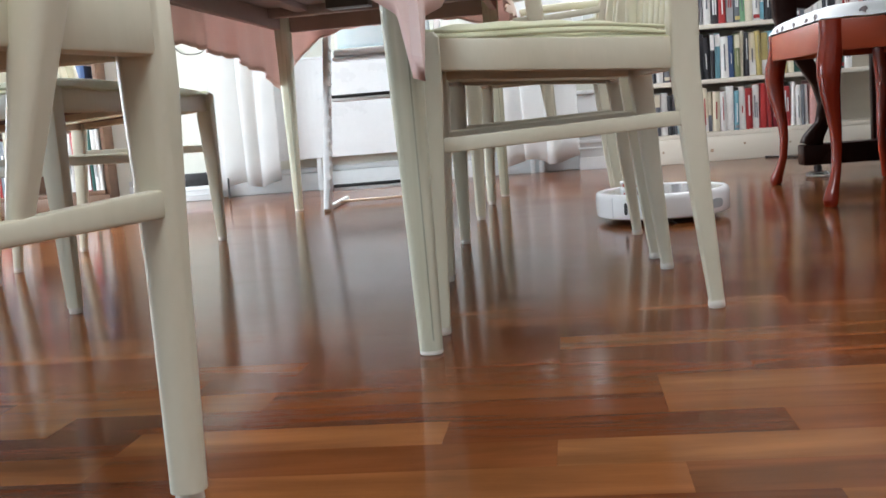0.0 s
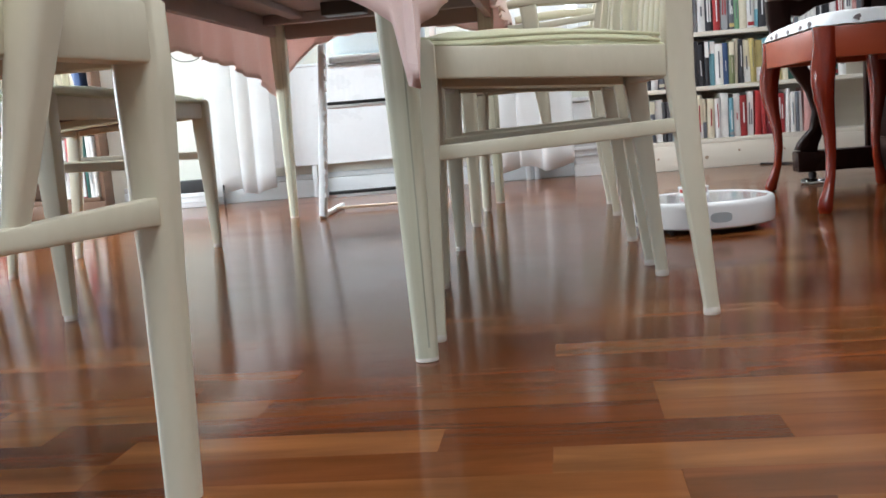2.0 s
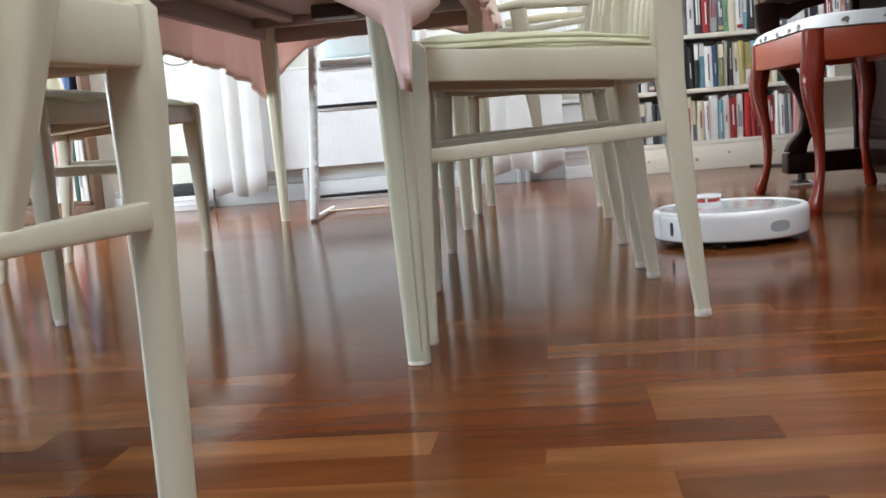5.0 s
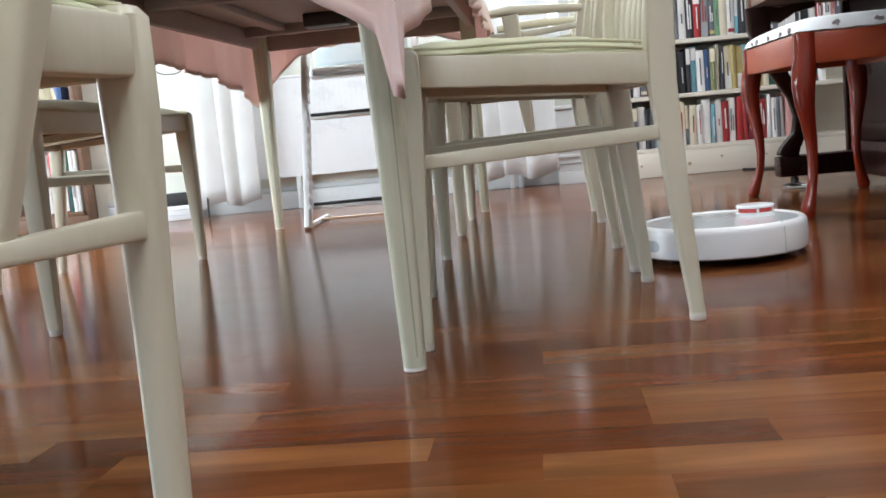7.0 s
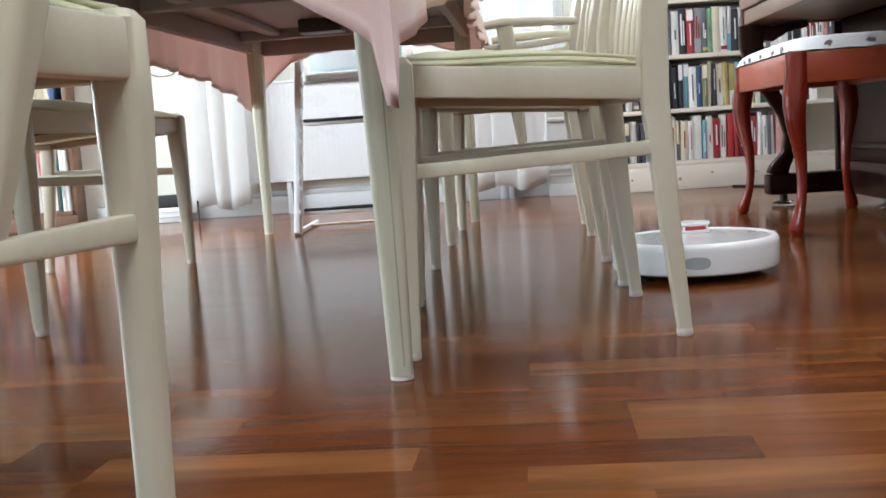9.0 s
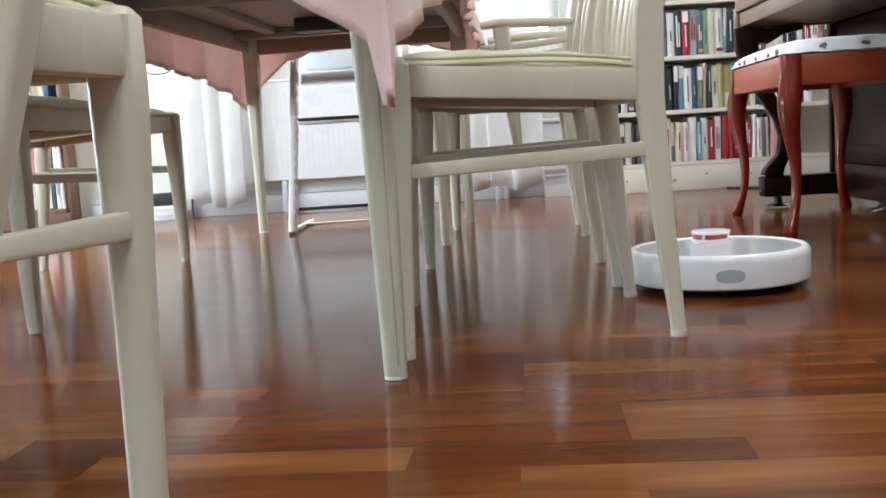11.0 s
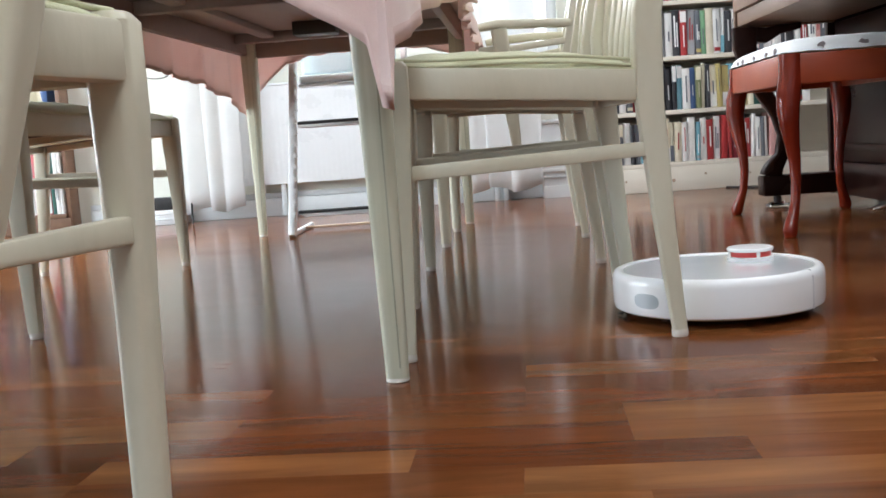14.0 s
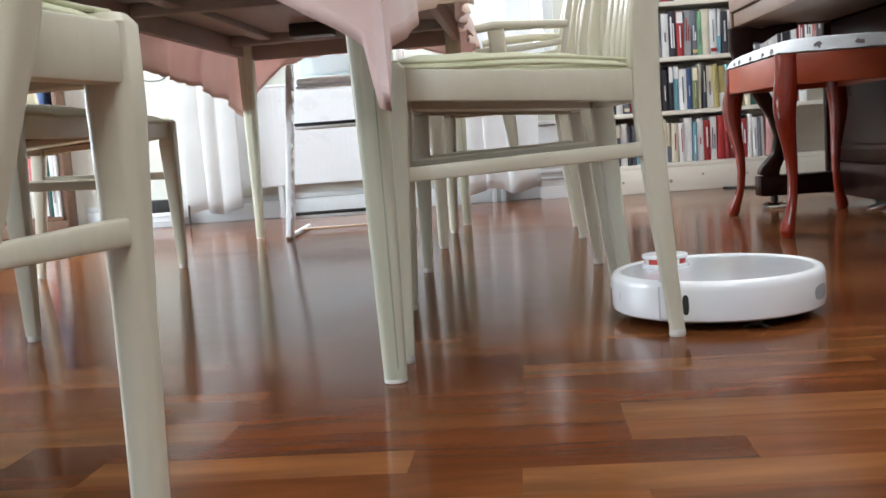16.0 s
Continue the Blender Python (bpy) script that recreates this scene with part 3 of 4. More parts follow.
CHAIR_LABEL = "pale sage painted wooden dining chair, cushioned, at the table"
base_chair = tagged(dining_chair(), CHAIR_LABEL, "chair", "chairs round the table")
base_chair.matrix_basis = stand((-0.052, 1.430), (0.343, 1.474), -1)
for f, r, s in (((-0.0546, 1.957), (0.346, 1.972), -1), ((-0.747, 1.845), (-1.14, 1.926), 1), ((-0.727, 2.903), (-1.128, 2.893), -1)):
    copy_thing(base_chair, stand(f, r, s))
arm_chair = tagged(dining_chair(True, rake=0.02), "pale sage painted dining armchair, cushioned, at the table", "armchair", "armchairs at the table")
arm_chair.matrix_basis = stand((-0.266, 0.857), (-0.352, 0.468), 1)
side_chair = tagged(dining_chair(True, -0.035), category="armchair", group="armchairs at the table")
side_chair.matrix_basis = stand((0.026, 2.906), (0.418, 2.912), -1)
tagged(arm_chair, "pale sage painted armchair with green pad at the table's head")
tagged(side_chair, "pale sage painted armchair at the table's long side before the window")


# ---- dining table ----
TABLE = pose(-0.378, 2.495, 0, 0, 0, -5.5)
TW, TL = 0.85, 2.44


def dining_table():
    t = tagged(empty("dining_table", TABLE), "long wooden dining table on tapered sage painted legs", "table")
    part("tabletop", solid(-TW / 2 + 0.03, TW / 2, -TL / 2, TL / 2, 0.705, 0.732, bevel=0.006), M_TABLE_UNDER, t)
    ix, iy = 0.392, 1.15
    for sx, sy in ((1, -1), (-1, -1), (1, 1), (-1, 1)):
        lx, ly = (ix if sx > 0 else -0.368, sy * iy)
        if sy == 1:
            ly = 1.178
        if (sx, sy) == (1, -1):
            lx, ly = 0.417, -1.138
        elif (sx, sy) == (1, 1):
            lx = 0.377
        bm = bmesh.new()
        bar(bm, [(lx + sx * 0.006, ly + sy * 0.004, 0.006), (lx + sx * 0.004, ly + sy * 0.003, 0.25), (lx, ly, 0.56), (lx, ly, 0.704)], [(0.030, 0.030), (0.038, 0.038), (0.052, 0.052), (0.055, 0.055)], r=0.011, k=4)
        leg = part("leg", bm, M_SAGE_TABLE, t)
        for k in (1.2,):
            bm = bmesh.new()
            bar(bm, [(lx + sx * 0.006 + k * 0.005, ly + sy * 0.004 - 0.0148, 0.02), (lx + sx * 0.004 + k * 0.006, ly + sy * 0.003 - 0.0188, 0.25), (lx + k * 0.008, ly - 0.0258, 0.56)], [(0.0022, 0.0016)], r=0.0006)
            part("bead", bm, M_WORN_LINE, leg)
        bm = bmesh.new()
        lathe(bm, [(0.0145, 0), (0.0155, 0.001), (0.0155, 0.0045), (0.014, 0.0065)], 18)
        bmesh.ops.translate(bm, verts=bm.verts, vec=(lx + sx * 0.006, ly + sy * 0.004, 0))
        part("glide", bm, M_GLIDE, leg, "white plastic glide")
    part("end_apron", solid(-0.338, ix - 0.03, iy + 0.013, iy + 0.037, 0.638, 0.704, bevel=0.003), M_TABLE_RAIL, t)
    part("end_apron", solid(-0.338, ix - 0.03, -iy - 0.012, -iy + 0.012, 0.638, 0.704, bevel=0.003), M_TABLE_RAIL, t)
    for x in (-0.368, ix):
        part("side_apron", solid(x - 0.012, x + 0.012, -iy + 0.03, iy - 0.04, 0.645, 0.704, bevel=0.003), M_TABLE_RAIL, t)
    for x in (-0.24, 0.24):
        part("slide_rail", solid(x - 0.022, x + 0.022, -1.13, 1.13, 0.684, 0.7045, bevel=0.003), M_TABLE_UNDER, t)
    for y in (0.98, 0.1):
        part("cross_rail", solid(-0.355, ix - 0.013, y - 0.02, y + 0.02, 0.672, 0.7043, bevel=0.003), M_TABLE_UNDER, t)
    part("lock_block", solid(-0.105, 0.03, 0.74, 0.82, 0.662, 0.7042, bevel=0.004), M_DARK, t, "dark lock block under the tabletop")
    return t


dining_table()


def tablecloth():
    """A cloth that lies on the top, with scalloped hems and long hanging corners."""
    hw, hl = TW / 2 + 0.006, TL / 2 + 0.006
    bm = bmesh.new()
    path = []
    # from corner to corner: drop of the hem, and height and reach of its fall to the first and second corner
    steps = [((hw, -hl), (hw, hl), 300, 0.122, (0.195, 0.50), (0.13, 0.12)), ((hw, hl), (-hw + 0.032, hl), 140, 0.08, (0.12, 0.09), (0.22, 0.09)),
             ((-hw + 0.032, hl), (-hw + 0.032, -hl), 300, 0.168, (0.13, 0.38), (0.12, 0.12)), ((-hw + 0.032, -hl), (hw, -hl), 140, 0.13, (0.13, 0.12), (0.19, 0.20))]
    tail = [0.07, 0.03, 0.035, 0.04]
    for k, (a, b, n, drop, (h0, fall0), (h1, fall1)) in enumerate(steps):
        a, b = Vector(a), Vector(b)
        d = (b - a).normalized()
        out = Vector((d.y, -d.x))
        length = (b - a).length
        for i in range(n):
            f = i / n
            s = length * (f - 0.125 * math.sin(2 * math.pi * f))
            f0, f1 = math.exp(-s / fall0), math.exp(-(length - s) / fall1)
            dd = drop + h0 * f0 + h1 * f1
            dd += tail[k] * max(0, 1 - s / 0.013) + tail[(k + 1) % 4] * max(0, 1 - (length - s) / 0.013)
            dd += 0.011 * abs(math.sin(math.pi * s / 0.085)) * (1 - max(f0, f1)) ** 2
            # the cloth swings out round the corner
            c0, c1 = max(0, 1 - s / 0.06), max(0, 1 - (length - s) / 0.06)
            sw = (out - d * c0 + d * c1).normalized()
            flare = 0.021 + 0.05 * math.exp(-((s - 0.7) / 0.45) ** 2) if k == 0 else 0.021 * max(0, 1 - (length - s) / 0.06) if k == 3 else 0.0
            path.append((a + d * s, sw, dd, s + k * 3, flare))
    depth = 14
    rows = []
    top = [bm.verts.new((p.x, p.y, 0.7365)) for p, *_rest in path]
    rows.append(top)
    for j in range(1, depth + 1):
        g = j / depth
        row = []
        for p, sw, dd, s, flare in path:
            fold = (0.012 * math.sin(s * 19 + 0.7 * math.sin(s * 5)) + 0.007 * math.sin(s * 47 + 1)) * min(1, (s % 3) / 0.15)
            o = 0.006 + 0.008 * g + flare * min(1, 2.2 * g) + fold * g * min(1, dd / 0.15)
            curl = 0.007 * max(0, 1 - g * 8)
            row.append(bm.verts.new((p.x + sw.x * (o - curl), p.y + sw.y * (o - curl), 0.7365 - dd * g)))
        rows.append(row)
    n = len(path)
    for j, (lo, hi) in enumerate(zip(rows, rows[1:])):
        for i in range(n):
            f = bm.faces.new((lo[i], lo[(i + 1) % n], hi[(i + 1) % n], hi[i]))
            f.material_index = 1 if j == depth - 1 else 0
    bm.faces.new(top)
    c = part("tablecloth", bm, [M_CLOTH, M_HEM])
    c.matrix_basis = TABLE
    md = c.modifiers.new("thick", "SOLIDIFY")
    md.thickness = 0.0016
    tagged(c, "salmon pink cloth with scalloped hem over the table", "tablecloth")


tablecloth()


# ---- piano bench and piano ----
def cabriole(bm, x, y, out, height, w=0.058):
    o = Vector((*out, 0)).normalized()
    prof = [(0.0, 0.014, 0.42), (0.004, 0.016, 0.58), (0.014, 0.019, 0.66), (0.03, 0.014, 0.60), (0.055, 0.002, 0.48), (0.09, -0.010, 0.42), (0.14, -0.015, 0.44), (0.19, -0.012, 0.52), (0.24, -0.002, 0.66), (0.285, 0.008, 0.84), (0.325, 0.012, 0.98), (0.36, 0.008, 1.04), (0.40, -0.003, 1.0), (0.43, -0.006, 1.0), (1.0, -0.006, 1.0)]
    pts, sizes = [], []
    for z, off, k in prof:
        zz = height if z == 1.0 else z
        pts.append((x + o.x * off, y + o.y * off, zz))
        sizes.append((w * k, w * k))
    bar(bm, pts, sizes, side=(1, 0.05, 0), r=0.030, k=7)


def piano_bench():
    b = tagged(empty("piano_bench", pose(1.098, 2.90, 0, 0, 0, -5.5)), "polished mahogany piano bench with cabriole legs and white patterned seat", "bench")
    hx, hy = 0.156, 0.325
    for sx in (-1, 1):
        for sy in (-1, 1):
            bm = bmesh.new()
            cabriole(bm, sx * hx, sy * hy, (sx, sy), 0.462)
            part("leg", bm, M_MAHOG, b)
    for s in (-1, 1):
        part("long_apron", solid(s * hx - 0.011 + s * 0.008, s * hx + 0.011 + s * 0.008, -hy + 0.022, hy - 0.022, 0.384, 0.46, bevel=0.003), M_MAHOG_FLAT, b)
        part("short_apron", solid(-hx + 0.022, hx - 0.022, s * hy - 0.011 + s * 0.008, s * hy + 0.011 + s * 0.008, 0.384, 0.46, bevel=0.003), M_MAHOG_FLAT, b)
    bm = bmesh.new()
    n = 26
    rows = []
    for j in range(n + 1):
        row = []
        for i in range(n + 1):
            f, g = 2 * i / n - 1, 2 * j / n - 1
            e = (1 - abs(f) ** 6) * (1 - abs(g) ** 10)
            row.append(bm.verts.new((f * (hx + 0.022), g * (hy + 0.022), 0.464 + 0.036 * max(0, e) ** 0.4 + 0.010 * (1 - f * f) * (1 - g * g) + 0.0012 * math.sin(14 * f + 21 * g))))
        rows.append(row)
    for lo, hi in zip(rows, rows[1:]):
        for i in range(n):
            bm.faces.new((lo[i], lo[i + 1], hi[i + 1], hi[i]))
    bm.faces.new((rows[0][0], rows[-1][0], rows[-1][-1], rows[0][-1]))
    seat = part("seat", bm, M_SEATWHITE, b, "white patterned cloth seat")
    rnd = random.Random(5)
    spots = [(-hx - 0.0215, y, 0.472) for y in (-0.27, -0.17, -0.02, 0.13, 0.2)] + [(x, -hy - 0.0215, 0.478) for x in (-0.08, 0.02, 0.12)]
    for x, y, z in spots:
        bm = bmesh.new()
        side = Vector((0, 1, 0)) if abs(y) < hy else Vector((1, 0, 0))
        out = Vector((-1, 0, 0)) if abs(y) < hy else Vector((0, -1, 0))
        c = Vector((x, y, z)) + out * 0.001
        pts = []
        for k in range(10):
            a = 2 * math.pi * k / 10
            r = rnd.uniform(0.005, 0.0115)
            pts.append(c + side * r * 1.3 * math.cos(a) + Vector((0, 0, 1)) * r * 0.8 * math.sin(a))
        loft(bm, [[p - out * 0.004 for p in pts], pts])
        part("printed_flower", bm, M_SPOT, seat)


piano_bench()


def piano():
    p = tagged(empty("upright_piano", pose(1.05, 3.48, 0, 0, 0, -3)), "dark walnut upright piano with carved leg against the wall", "piano")
    # x: 0 at the keybed's front edge, y: 0 at its far end and negative toward the near end
    L = -1.42
    part("keybed", solid(0.004, 0.33, L, 0.0, 0.612, 0.66, bevel=0.004), M_WALNUT_LIGHT, p)
    part("key_slip", solid(-0.008, 0.02, L, 0.004, 0.661, 0.72, bevel=0.005), M_WALNUT_LIGHT, p)
    part("key_lid", solid(0.021, 0.33, L, 0.003, 0.661, 0.745, bevel=0.008), M_WALNUT, p)
    for y in (0.012, L - 0.012):
        part("cheek", solid(-0.004, 0.33, y - 0.012, y + 0.012, 0.606, 0.80, bevel=0.006), M_WALNUT_LIGHT, p)
    part("side_panel", solid(0.31, 0.80, 0.024, 0.054, 0.03, 1.2, bevel=0.004), M_WALNUT, p)
    part("side_panel", solid(0.31, 0.80, L - 0.054, L - 0.024, 0.03, 1.2, bevel=0.004), M_WALNUT, p)
    part("lower_panel", solid(0.333, 0.36, L - 0.023, 0.023, 0.14, 0.605, bevel=0.004), M_WALNUT, p)
    part("lower_panel_frame", solid(0.326, 0.3325, L + 0.02, -0.06, 0.18, 0.20, bevel=0.002), M_WALNUT, p)
    part("bottom_rail", solid(0.318, 0.37, L - 0.023, 0.023, 0.03, 0.139, bevel=0.004), M_WALNUT, p)
    part("upper_panel", solid(0.334, 0.36, L - 0.023, 0.023, 0.80, 1.2, bevel=0.004), M_WALNUT, p)
    part("top_lid", solid(0.30, 0.81, L - 0.06, 0.06, 1.2, 1.225, bevel=0.006), M_WALNUT, p)
    part("back_board", solid(0.77, 0.80, L - 0.023, 0.023, 0.03, 1.2), M_WALNUT, p)
    for y in (-0.03, L + 0.03):
        bm = bmesh.new()
        bar(bm, [(0.02, y, 0.605), (0.018, y, 0.54), (0.034, y, 0.46), (0.075, y, 0.385), (0.12, y, 0.31), (0.138, y, 0.24), (0.128, y, 0.175), (0.108, y, 0.145), (0.096, y, 0.125), (0.092, y, 0.106)],
            [(0.05, 0.085), (0.05, 0.075), (0.048, 0.056), (0.046, 0.05), (0.044, 0.046), (0.043, 0.042), (0.044, 0.044), (0.047, 0.054), (0.049, 0.066), (0.05, 0.074)], side=(0, 1, 0), r=0.012, k=4)
        leg = part("leg", bm, M_WALNUT, p)
        bm = bmesh.new()
        bar(bm, [(0.028, y, 0.585), (0.085, y, 0.575), (0.13, y, 0.592), (0.20, y, 0.6)], [(0.044, 0.05), (0.044, 0.05), (0.044, 0.032), (0.044, 0.02)], side=(0, 1, 0), r=0.006)
        part("bracket", bm, M_WALNUT, leg)
        part("toe_block", solid(0.055, 0.317, y - 0.04, y + 0.04, 0.04, 0.108, bevel=0.006), M_WALNUT, p)
        bm = bmesh.new()
        lathe(bm, [(0.012, 0.014), (0.014, 0.03), (0.01, 0.0395)], 16)
        bmesh.ops.translate(bm, verts=bm.verts, vec=(0.11, y, 0))
        part("caster", bm, M_DARK, p)
        bm = bmesh.new()
        lathe(bm, [(0.036, 0.0005), (0.04, 0.004), (0.038, 0.014), (0.03, 0.016), (0.022, 0.009)], 28)
        bmesh.ops.translate(bm, verts=bm.verts, vec=(0.11, y, 0))
        part("caster_cup", bm, M_GLASS, p, "clear glass caster cup")
    for y in (-0.70, -0.81):
        bm = bmesh.new()
        bar(bm, [(0.33, y, 0.06), (0.26, y, 0.056), (0.20, y, 0.042), (0.175, y, 0.036)], [(0.02, 0.01), (0.024, 0.01), (0.045, 0.01), (0.03, 0.008)], side=(0, 1, 0), r=0.004)
        part("pedal", bm, M_METAL, p, "steel pedal")


piano()


# ---- high chair ----
def high_chair():
    h = tagged(empty("high_chair"), "white wooden high chair with grooved posts, blue pad and two plates", "high chair")
    for x in (-0.512, -0.105):
        bm = bmesh.new()
        bar(bm, [(x, 3.575, 0.0), (x + 0.024, 3.80, 0.64), (x + 0.03, 3.855, 0.79)], [(0.024, 0.062)], side=(1, 0, 0), r=0.006)
        post = part("post", bm, M_HCWHITE, h)
        for k in range(13):
            f = 0.1 + 0.052 * k
            z = 0.79 * f
            y = 3.575 + 0.28 * f - 0.028
            bm = bmesh.new()
            s = 1 if x < -0.3 else -1
            bar(bm, [(x + 0.03 * f + s * 0.010, y + 0.004, z), (x + 0.03 * f + s * 0.0165, y + 0.004, z + 0.001)], [(0.052, 0.016)], side=(0, 1, 0), r=0.004)
            part("groove_tooth", bm, M_HCWHITE, post)
        bm = bmesh.new()
        bar(bm, [(x + 0.002, 3.60, 0.010), (x + 0.02, 3.98, 0.010)], [(0.016, 0.019)], r=0.005)
        part("floor_leg", bm, M_HCWHITE, h)
    for z, y0, y1 in ((0.385, 3.66, 3.86), (0.535, 3.79, 3.90)):
        pl = part("plate", solid(-0.476, -0.112, y0, y1, z - 0.003, z + 0.008, bevel=0.003), M_HCWHITE, h)
        if z < 0.5:
            part("dark_edge", solid(-0.474, -0.114, y0 - 0.002, y0 + 0.03, z + 0.0085, z + 0.019, bevel=0.002), M_BLACK, pl, "black strip along the plate's front edge")
    part("lower_crossbar", solid(-0.488, -0.112, 3.585, 3.615, 0.066, 0.080, bevel=0.003), M_HCWHITE, h)
    part("dark_edge", solid(-0.486, -0.114, 3.583, 3.613, 0.0805, 0.091, bevel=0.002), M_BLACK, h, "black strip on the crossbar")
    bm = bmesh.new()
    bar(bm, [(-0.50, 3.80, 0.014), (-0.10, 3.80, 0.014)], [(0.010, 0.010)], side=(0, 1, 0), r=0.0045)
    part("tie_rod", bm, M_RODWOOD, h)
    part("seat_pad", solid(-0.472, -0.114, 3.79, 3.92, 0.545, 0.572, bevel=0.01, seg=3), M_HCWHITE, h)
    part("back_pad", solid(-0.468, -0.112, 3.865, 3.90, 0.58, 0.76, bevel=0.012, seg=3), M_BLUEPAD, h, "pale blue padded back")


high_chair()


# ---- bookcases and books ----
def bookcase(name, x0, x1, y0, shelves, top, label, material):
    b = tagged(empty(name), label, "bookcase")
    y1 = BACK - 0.004
    part("plinth", solid(x0, x1, y0, y0 + 0.02, 0.0, shelves[0] - 0.02, bevel=0.003), material, b)
    for x in (x0, x1 - 0.02):
        part("side", solid(x, x + 0.02, y0 + 0.021, y1, 0.0, top, bevel=0.002), material, b)
    part("back", solid(x0 + 0.021, x1 - 0.021, y1 - 0.012, y1, 0.0, top), material, b)
    for z in shelves:
        part("shelf", solid(x0 + 0.0205, x1 - 0.0205, y0 + 0.002, y1 - 0.0125, z - 0.0195, z, bevel=0.002), material, b)
    return b


pine = bookcase("bookcase", 0.805, 2.0, 4.575, (0.129, 0.362, 0.599, 0.842, 1.09, 1.34), 1.6, "whitewashed pine bookcase filled with paperbacks", M_PINE)
for x, z, r in ((1.075, 0.048, 0.009), (1.22, 0.07, 0.006), (0.86, 0.055, 0.006), (1.42, 0.06, 0.005)):
    bm = bmesh.new()
    lathe(bm, [(r, 0.0), (r * 0.6, 0.0012)], 12)
    bm.transform(pose(x, 4.5752, z, 90))
    part("knot", bm, M_KNOT, pine)

COL = {"k": (0.035, 0.035, 0.04), "r": (0.36, 0.035, 0.035), "d": (0.20, 0.02, 0.03), "w": (0.80, 0.79, 0.76), "c": (0.72, 0.66, 0.50), "g": (0.36, 0.37, 0.38), "b": (0.05, 0.09, 0.20),
       "t": (0.20, 0.42, 0.50), "o": (0.20, 0.22, 0.11), "y": (0.52, 0.42, 0.16), "n": (0.15, 0.09, 0.06), "p": (0.62, 0.36, 0.33), "v": (0.22, 0.42, 0.24), "s": (0.15, 0.16, 0.18), "e": (0.03, 0.10, 0.08)}
BOOKMAT = {k: shader("book_cover_" + str(i), tuple(v * 0.9 for v in c), tuple(min(0.9, v * 1.1) for v in c), 0.4, 14, vary=0.15) for i, (k, c) in enumerate(COL.items())}
WORD = {"k": "black", "r": "red", "d": "dark red", "w": "white", "c": "cream", "g": "grey", "b": "navy blue", "t": "turquoise", "o": "olive", "y": "ochre yellow", "n": "brown", "p": "pink", "v": "green", "s": "charcoal", "e": "dark green"}
BARMAT = {"k": BOOKMAT["w"], "s": BOOKMAT["w"], "r": BOOKMAT["w"], "d": BOOKMAT["w"], "b": BOOKMAT["w"], "n": BOOKMAT["c"], "e": BOOKMAT["c"], "o": BOOKMAT["c"], "t": BOOKMAT["w"]}
rnd_book = random.Random(11)


def book(x, y, z, w, h, d, k, lean=0.0, where="on the pine bookcase shelf"):
    ob = tagged(empty("book", pose(x + w / 2, y, z, 0, lean, 0)), WORD[k] + " covered book standing " + where, "book", "books in the bookcase")
    bm = bmesh.new()
    t = 0.0022
    box(bm, -w / 2, -w / 2 + t, 0, d, 0.0004, h)
    box(bm, w / 2 - t, w / 2, 0, d, 0.0004, h)
    n = 4
    prev = None
    for i in range(n + 1):
        f = i / n
        px_, py_ = -w / 2 + w * f, -0.004 * math.sin(math.pi * f)
        cur = [bm.verts.new((px_, py_, 0.0004)), bm.verts.new((px_, py_, h)), bm.verts.new((px_, py_ + t, h)), bm.verts.new((px_, py_ + t, 0.0004))]
        if prev:
            for q in range(4):
                bm.faces.new((prev[q], prev[(q + 1) % 4], cur[(q + 1) % 4], cur[q]))
        prev = cur
    part("cover", bm, BOOKMAT[k], ob)
    part("pages", solid(-w / 2 + t * 1.1, w / 2 - t * 1.1, t * 1.2, d - 0.003, 0.001, h - 0.004), M_PAGES, ob)
    bars = BARMAT.get(k, BOOKMAT["s"] if rnd_book.random() < 0.75 else BOOKMAT["r"])
    # two-tone spines, and titles as short strokes that run up the spine
    other = BOOKMAT[rnd_book.choice("wwccgrtsy")]
    kind = rnd_book.random()
    if kind < 0.16:
        part("spine_panel", solid(-w * 0.47, w * 0.47, -0.0048, -0.0005, h * 0.02, h * rnd_book.uniform(0.3, 0.5)), other, ob)
    elif kind < 0.26:
        part("spine_panel", solid(-w * 0.47, w * 0.47, -0.0048, -0.0005, h * rnd_book.uniform(0.62, 0.75), h * 0.985), other, ob)
    elif kind < 0.38:
        part("foot_band", solid(-w * 0.45, w * 0.45, -0.0050, -0.001, h * 0.05, h * 0.13), other, ob)
    if w > 0.017 and rnd_book.random() < 0.8:
        z0, z1 = h * rnd_book.uniform(0.16, 0.4), h * rnd_book.uniform(0.55, 0.9)
        wide = w * rnd_book.uniform(0.045, 0.11)
        for u in ((-0.17, 0.15) if rnd_book.random() < 0.35 else (0.0,)):
            part("title_bar", solid(w * u - wide, w * u + wide, -0.0058, -0.002, z0, z1 - (0.03 if u > 0 else 0)), bars, ob)


def row(x, x_end, y, z, room, seq, thin=0.014, thick=0.034, low=0.82, where="on the pine bookcase shelf"):
    i = 0
    while x < x_end - thick and i < len(seq):
        k = seq[i]
        i += 1
        w = rnd_book.uniform(thin, thick)
        if k == " ":
            x += w
            continue
        h = room * rnd_book.uniform(low, 0.93)
        d = rnd_book.uniform(0.11, 0.15)
        lean = rnd_book.choice((0, 0, 0, 1.2, -1.0, 2.0))
        book(x + 0.002, y + rnd_book.uniform(0.006, 0.022), z + 0.0006 + abs(math.sin(radians(lean))) * w / 2, w, h, d, k, lean)
        x += w + 0.0015 + abs(math.sin(radians(lean))) * h * 0.7


